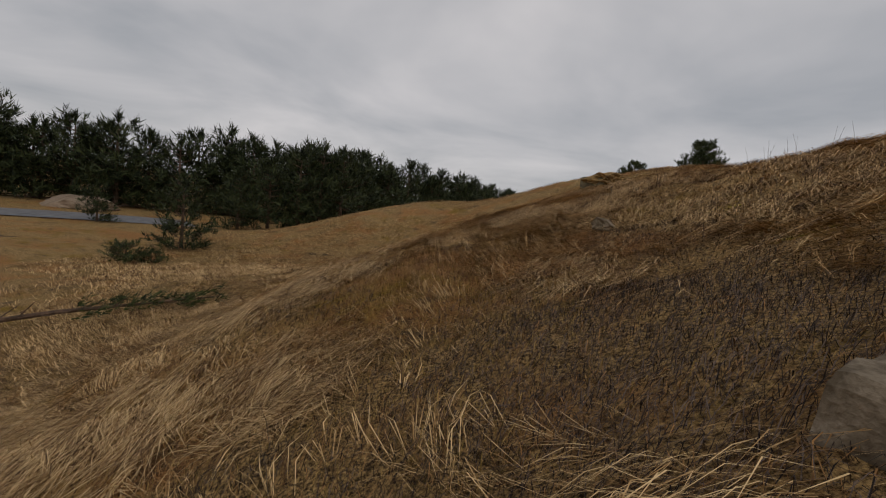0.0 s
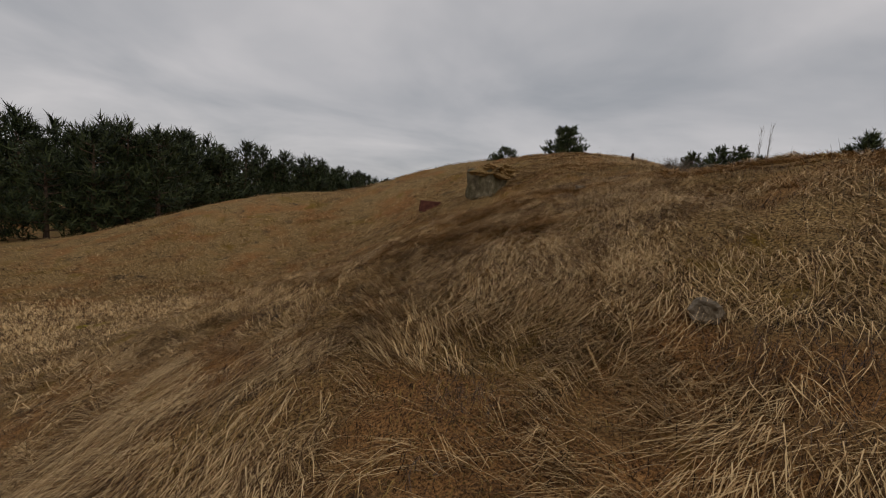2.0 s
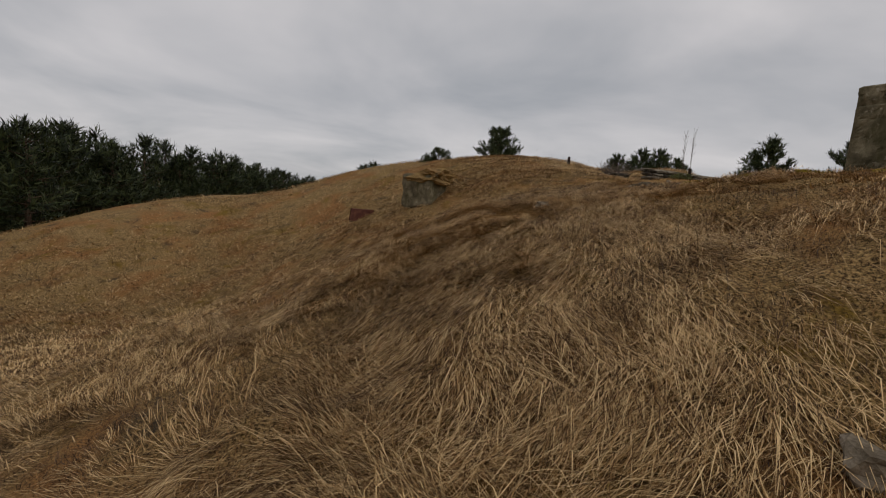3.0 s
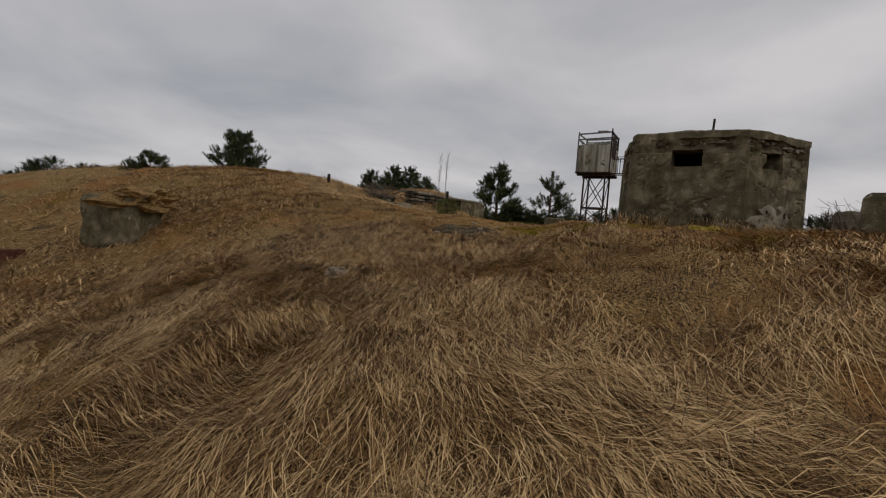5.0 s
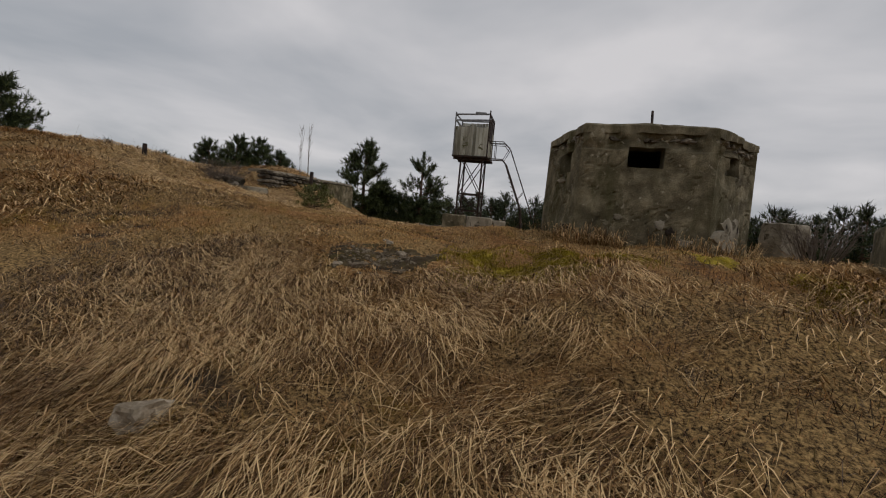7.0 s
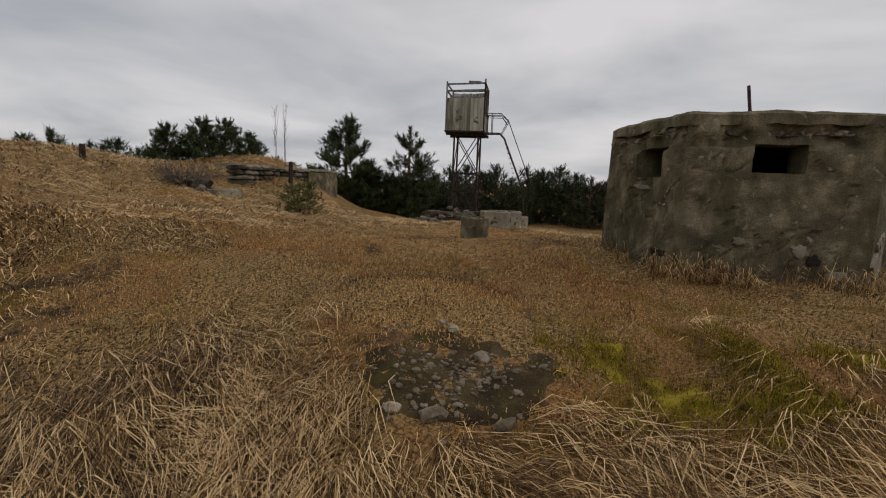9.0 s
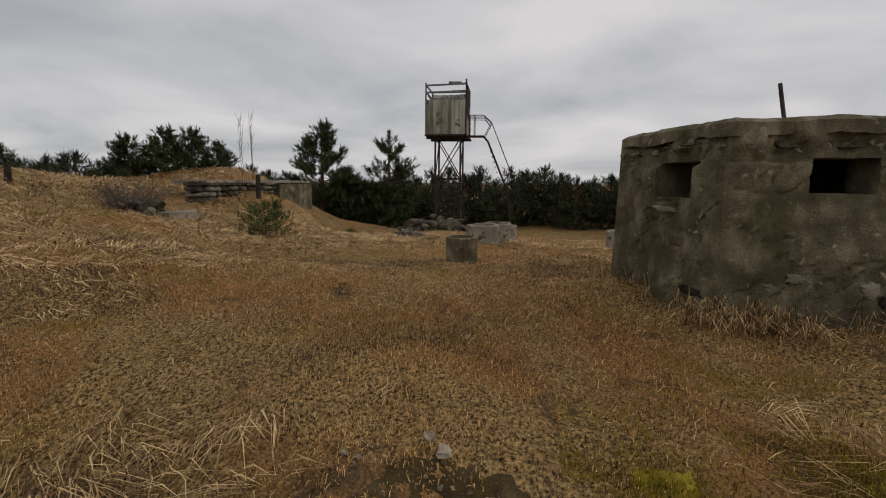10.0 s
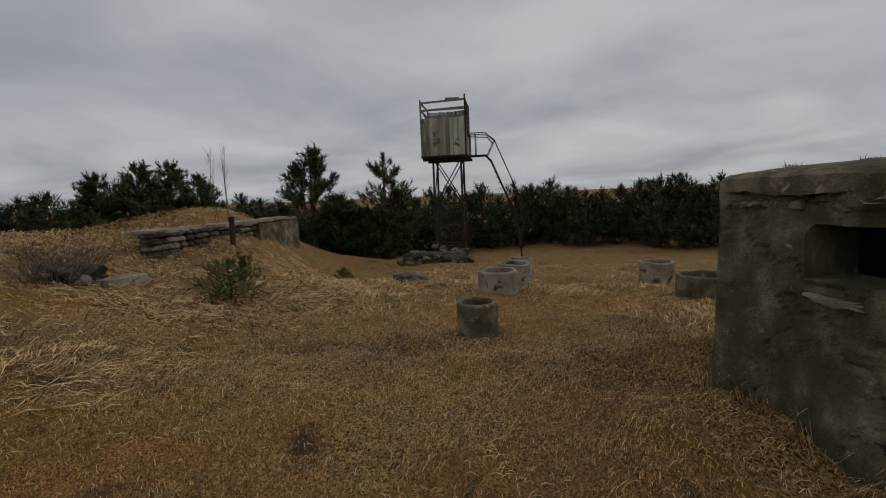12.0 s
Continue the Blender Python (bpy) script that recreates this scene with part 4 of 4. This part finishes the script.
    blades("moss_tips", r, rng.uniform(0.015, 0.04, len(r)), rng.uniform(0.0015, 0.003, len(r)), rng.uniform(0.2, 0.9, len(r)), rng.uniform(0, 6.28, len(r)), M_MOSS, "short yellow-green moss tips on the bank", 63, 0.8)
    spots = np.array([(7.75, 8.5), (7.35, 8.15), (7.1, 7.7), (7.0, 8.45), (7.75, 7.0)])
    r = spots[rng.integers(0, len(spots), 9000)] + rng.normal(0, 0.17, (9000, 2))
    blades("moss_shoots", r, rng.uniform(0.012, 0.04, len(r)), rng.uniform(0.0012, 0.0028, len(r)), rng.uniform(0.2, 0.9, len(r)), rng.uniform(0, 6.28, len(r)), M_MOSS, "yellow-green shoots over the moss cushions", 71, 1.0)
    r = scatter(60000, 64, 8, (8, 26, 2, 18), lambda x, y: np.clip((x - 9) / 3, 0, 1) * np.clip(patch(x, y, 33, 0.5) * 3 - 0.8, 0.1, 1))
    blades("golden_turf", r, rng.uniform(0.025, 0.07, len(r)), rng.uniform(0.001, 0.0025, len(r)), rng.uniform(0.6, 1.1, len(r)), rng.uniform(0, 6.28, len(r)), M_STRAW, "short golden dead grass on the plateau", 65)
    r = scatter(26000, 66, 6, (6.3, 20, 4, 16), lambda x, y: (1.01 - slope_side(x, y)) * np.clip(patch(x, y, 83, 0.75) * 6 - 3.3, 0.01, 1))
    blades("dark_turf", r, rng.uniform(0.02, 0.08, len(r)), rng.uniform(0.001, 0.0024, len(r)), rng.uniform(0.3, 1.0, len(r)), rng.uniform(0, 6.28, len(r)), M_HEATHER, "dark dead moss and heather in patches on the plateau", 67, 0.5)
    r = scatter(16000, 68, 6, (6.3, 18, 4, 16), lambda x, y: (1.01 - slope_side(x, y)) * np.clip(patch(x, y, 87, 0.9) * 6 - 3.5, 0.01, 1))
    blades("olive_turf", r, rng.uniform(0.015, 0.05, len(r)), rng.uniform(0.001, 0.0024, len(r)), rng.uniform(0.3, 1.0, len(r)), rng.uniform(0, 6.28, len(r)), M_OLIVE, "olive moss tips in patches on the plateau", 69, 0.6)
    # tall tufts drooping along the bunker's foot
    at = []
    for (ax, ay), (bx, by), n in ((BUNKER[0], BUNKER[1], 5), (BUNKER[1], BUNKER[2], 9), (BUNKER[2], BUNKER[3], 7)):
        for f in np.random.default_rng(n).random(n):
            px, py = ax + (bx - ax) * f, ay + (by - ay) * f
            at.append((px + (px - 11.62) * 0.10, py + (py - 6.42) * 0.10))
    at += [(9.85, 7.2), (9.8, 7.0), (9.85, 7.35), (9.75, 6.8), (9.9, 7.5), (9.85, 7.1), (10.05, 7.6)] * 4
    c = np.repeat(np.array(at), 34, 0)
    away = np.arctan2(c[:, 1] - 6.42, c[:, 0] - 11.62) + rng.normal(0, 0.9, len(c))
    c = c + rng.normal(0, 0.05, c.shape)
    blades("bunker_grass", c, rng.uniform(0.1, 0.55, len(c)) ** 1.2, rng.uniform(0.0015, 0.0035, len(c)), rng.uniform(0.35, 0.9, len(c)), away, M_STRAW, "pale drooping tufts of straw along the bunker's foot", 52, 0.75)


build_grass()


# ---- moss and gravel on the bank ----
def moss_cushion(x, y, rx, ry, seed, label="yellow-green cushion of moss on the bank"):
    verts, faces, n, rings = [], [], 40, 8
    for r in range(rings + 1):
        for k in range(n):
            t = 6.2832 * k / n
            f = r / rings * (0.85 + 0.75 * noise.noise(Vector((math.cos(t) * 1.6, math.sin(t) * 1.6, seed))) + 0.2 * noise.noise(Vector((math.cos(t) * 5, math.sin(t) * 5, seed))))
            px, py = x + rx * f * math.cos(t), y + ry * f * math.sin(t)
            up = 0.012 * (1 - (r / rings) ** 3) + 0.028 * noise.noise(Vector((px * 7, py * 7, seed))) + 0.01 * noise.noise(Vector((px * 22, py * 22, seed))) - (0.03 if r == rings else 0)
            verts.append((px, py, lay1(px, py) + up))
    for r in range(rings):
        for k in range(n):
            faces.append((r * n + k, (r + 1) * n + k, (r + 1) * n + (k + 1) % n, r * n + (k + 1) % n))
    tagged(new("moss_cushion", mesh_of("moss_cushion", verts, faces, M_MOSS, True)), label, "moss", "moss cushions")


for x, y, rx, ry, sd in ((7.75, 8.5, 0.34, 0.17, 1), (7.35, 8.15, 0.26, 0.30, 2), (7.1, 7.7, 0.24, 0.26, 3), (7.75, 7.0, 0.35, 0.22, 4), (8.2, 6.0, 0.5, 0.25, 5), (7.7, 5.2, 0.4, 0.25, 6), (7.0, 8.45, 0.14, 0.16, 7), (3.0, 3.2, 0.25, 0.17, 8), (2.6, 1.4, 0.25, 0.16, 9), (-5.5, 13.5, 0.6, 0.3, 10), (-3.8, 10.5, 0.3, 0.2, 11)):
    moss_cushion(x, y, rx, ry, sd)


def gravel():
    rng = random.Random(77)
    bm = bmesh.new()
    for k in range(420):
        x, y = rng.gauss(7.3, 0.24), rng.gauss(9.5, 0.28)
        sz = 0.006 + 0.024 * rng.random() ** 3
        rock(bm, (sz * 1.3, sz, sz * 0.7), k, pose(x, y, lay1(x, y) + sz * 0.4, 0, 0, rng.uniform(0, 360)), 1, 0.3)
    tagged(part("gravel", bm, M_STONE), "small pale stones scattered on dark soil", "gravel", kind="stuff")
    for k, (x, y, sz) in enumerate(((7.9, 9.6, 0.05), (7.6, 9.35, 0.06), (6.95, 9.8, 0.05), (6.9, 9.55, 0.07), (6.95, 9.15, 0.06), (8.0, 9.7, 0.04))):
        boulder("stone", x, y, (sz * 1.4, sz, sz * 0.6), "pale stone on bare dark soil", "stone", M_STONE, 20 + k, 0.4, 40 * k, 2)


gravel()


def bare_soil():
    verts, faces, n, rings = [], [], 60, 14
    for r in range(rings + 1):
        for k in range(n):
            t = 6.2832 * k / n
            f = r / rings * (1 + 0.35 * noise.noise(Vector((math.cos(t) * 1.8, math.sin(t) * 1.8, 3))) + 0.18 * noise.noise(Vector((math.cos(t) * 6, math.sin(t) * 6, 3))))
            px, py = 7.35 + 0.52 * f * math.cos(t), 9.5 + 0.62 * f * math.sin(t)
            verts.append((px, py, lay1(px, py) + 0.004 + 0.012 * noise.noise(Vector((px * 12, py * 12, 1))) - (0.03 if r == rings else 0)))
    for r in range(rings):
        for k in range(n):
            faces.append((r * n + k, (r + 1) * n + k, (r + 1) * n + (k + 1) % n, r * n + (k + 1) % n))
    mat = material("bare_stony_soil", [(0.018, 0.012, 0.007), (0.055, 0.036, 0.014), (0.13, 0.092, 0.04)], 5, 0.95, bump=0.8, fine=70, stains=((0.30, 0.25, 0.19), 60, 0.66, (0.07, 0.052, 0.012), 3.5))
    tagged(new("bare_soil", mesh_of("bare_soil", verts, faces, mat, True)), "dark bare stony soil on the bank", "soil", kind="structure")


bare_soil()


# ---- saplings, fallen branch, stalks ----
def sapling(x, y, height, seed, label):
    rng = random.Random(seed)
    bm = bmesh.new()
    for k in range(2):
        lean = rng.uniform(-0.12, 0.12)
        pts = [(0.1 * k, 0, -0.2), (0.1 * k + lean * 0.5, 0.04, height * 0.5), (0.1 * k + lean, lean, height * (1 - 0.1 * k))]
        tube(bm, pts, [0.012, 0.008, 0.003], 5)
        for i in range(9):
            h = height * rng.uniform(0.35, 0.9)
            t = rng.uniform(0, 6.28)
            base = Vector((0.1 * k + lean * h / height, 0.03, h))
            tube(bm, [base, base + Vector((math.cos(t) * 0.14, math.sin(t) * 0.14, 0.3))], [0.006, 0.002], 4)
    ob = part("bare_sapling", bm, M_TWIG)
    ob.matrix_world = pose(x, y, lay1(x, y))
    tagged(ob, label, "sapling")


sapling(19.7, 18.0, 2.2, 1, "thin leafless sapling above the ruined wall")
sapling(20.1, 17.9, 2.4, 2, "thin leafless sapling above the ruined wall")


def fallen_branch():
    root = thing("fallen_branch", pose(-7.2, 6.4, lay1(-7.2, 6.4) + 0.12, 0, -6, 34), "long dead pine branch lying in the hollow", "branch")
    rng = random.Random(6)
    bm = bmesh.new()
    tube(bm, [(-2.6, 0, 0), (-0.5, 0.12, 0.1), (2.4, -0.1, 0.15)], [0.06, 0.045, 0.012], 6)
    for k in range(14):
        u = rng.uniform(-1.8, 2.2)
        t = rng.choice((-1, 1)) * rng.uniform(0.5, 1.2)
        L = rng.uniform(0.3, 0.8)
        tube(bm, [(u, 0.08, 0.08), (u + L * 0.7, 0.08 + math.sin(t) * L, 0.1 + rng.uniform(0, 0.35))], [0.016, 0.005], 5)
    part("limb", bm, M_BARK, root)
    pos = [(rng.uniform(-0.2, 2.4), rng.uniform(-0.7, 0.6), rng.uniform(0.05, 0.25)) for k in range(90)]
    way = [tuple(Vector((0.8, rng.uniform(-0.6, 0.6), rng.uniform(0, 0.4))).normalized()) for k in pos]
    v, f = needle_mesh(pos, way, [0.2] * len(pos), 3)
    o = new("needles", mesh_of("branch_needles", v.tolist(), f.tolist(), M_NEEDLE))
    o.parent = root


fallen_branch()
P_JUNIPER = pine_meshes("juniper", 0.8, 0.95, 15, 420, 9, size=0.15)
pine(P_JUNIPER, -13.9, 16.3, None, 1.0, 0, "low spreading dark green juniper in the hollow")
pine(P_JUNIPER, -13.0, 16.6, None, 0.7, 80, "low spreading dark green juniper in the hollow")


def stalks():
    rng = random.Random(12)
    bm = bmesh.new()
    for k in range(150):
        x, y = rng.choice(((rng.uniform(2, 5), rng.uniform(1.5, 6)), (rng.uniform(-1, 6), rng.uniform(-1, 9)), (rng.uniform(12, 15), rng.uniform(17, 20))))
        h, t = rng.uniform(0.15, 0.45), rng.uniform(0, 6.28)
        z = lay1(x, y)
        a, b = Vector((x, y, z - 0.02)), Vector((x + 0.3 * h * math.cos(t), y + 0.3 * h * math.sin(t), z + h))
        tube(bm, [a, a.lerp(b, 0.6) + Vector((0.01, 0, 0.02)), b], [0.002, 0.0016, 0.001], 3)
    tagged(part("dead_stalks", bm, M_TWIG), "thin dead weed stalks standing in the grass", "stalks", kind="stuff")


stalks()


def dead_bush(x, y, radius, seed, label):
    rng = random.Random(seed)
    bm = bmesh.new()
    for k in range(70):
        t, h = rng.uniform(0, 6.28), rng.uniform(0.25, 0.7)
        r = radius * rng.random() ** 0.5
        a = Vector((math.cos(t) * r * 0.4, math.sin(t) * r * 0.4, -0.05))
        b = Vector((math.cos(t) * r, math.sin(t) * r, h))
        tube(bm, [a, a.lerp(b, 0.5) + Vector((rng.gauss(0, 0.05), rng.gauss(0, 0.05), 0.05)), b], [0.008, 0.005, 0.002], 3)
        for i in range(3):
            p = a.lerp(b, rng.uniform(0.4, 0.95))
            tube(bm, [p, p + Vector((rng.gauss(0, 0.14), rng.gauss(0, 0.14), rng.uniform(0, 0.18)))], [0.004, 0.0015], 3)
    ob = part("dead_bush", bm, M_TWIG)
    ob.matrix_world = pose(x, y, lay1(x, y))
    tagged(ob, label, "bush")


dead_bush(14.7, 17.5, 0.9, 3, "brown leafless bush on the slope below the hill")
dead_bush(14.1, 17.2, 0.7, 4, "brown leafless bush among fallen stones")
dead_bush(10.6, 3.9, 0.6, 7, "grey leafless bush beside the bunker")
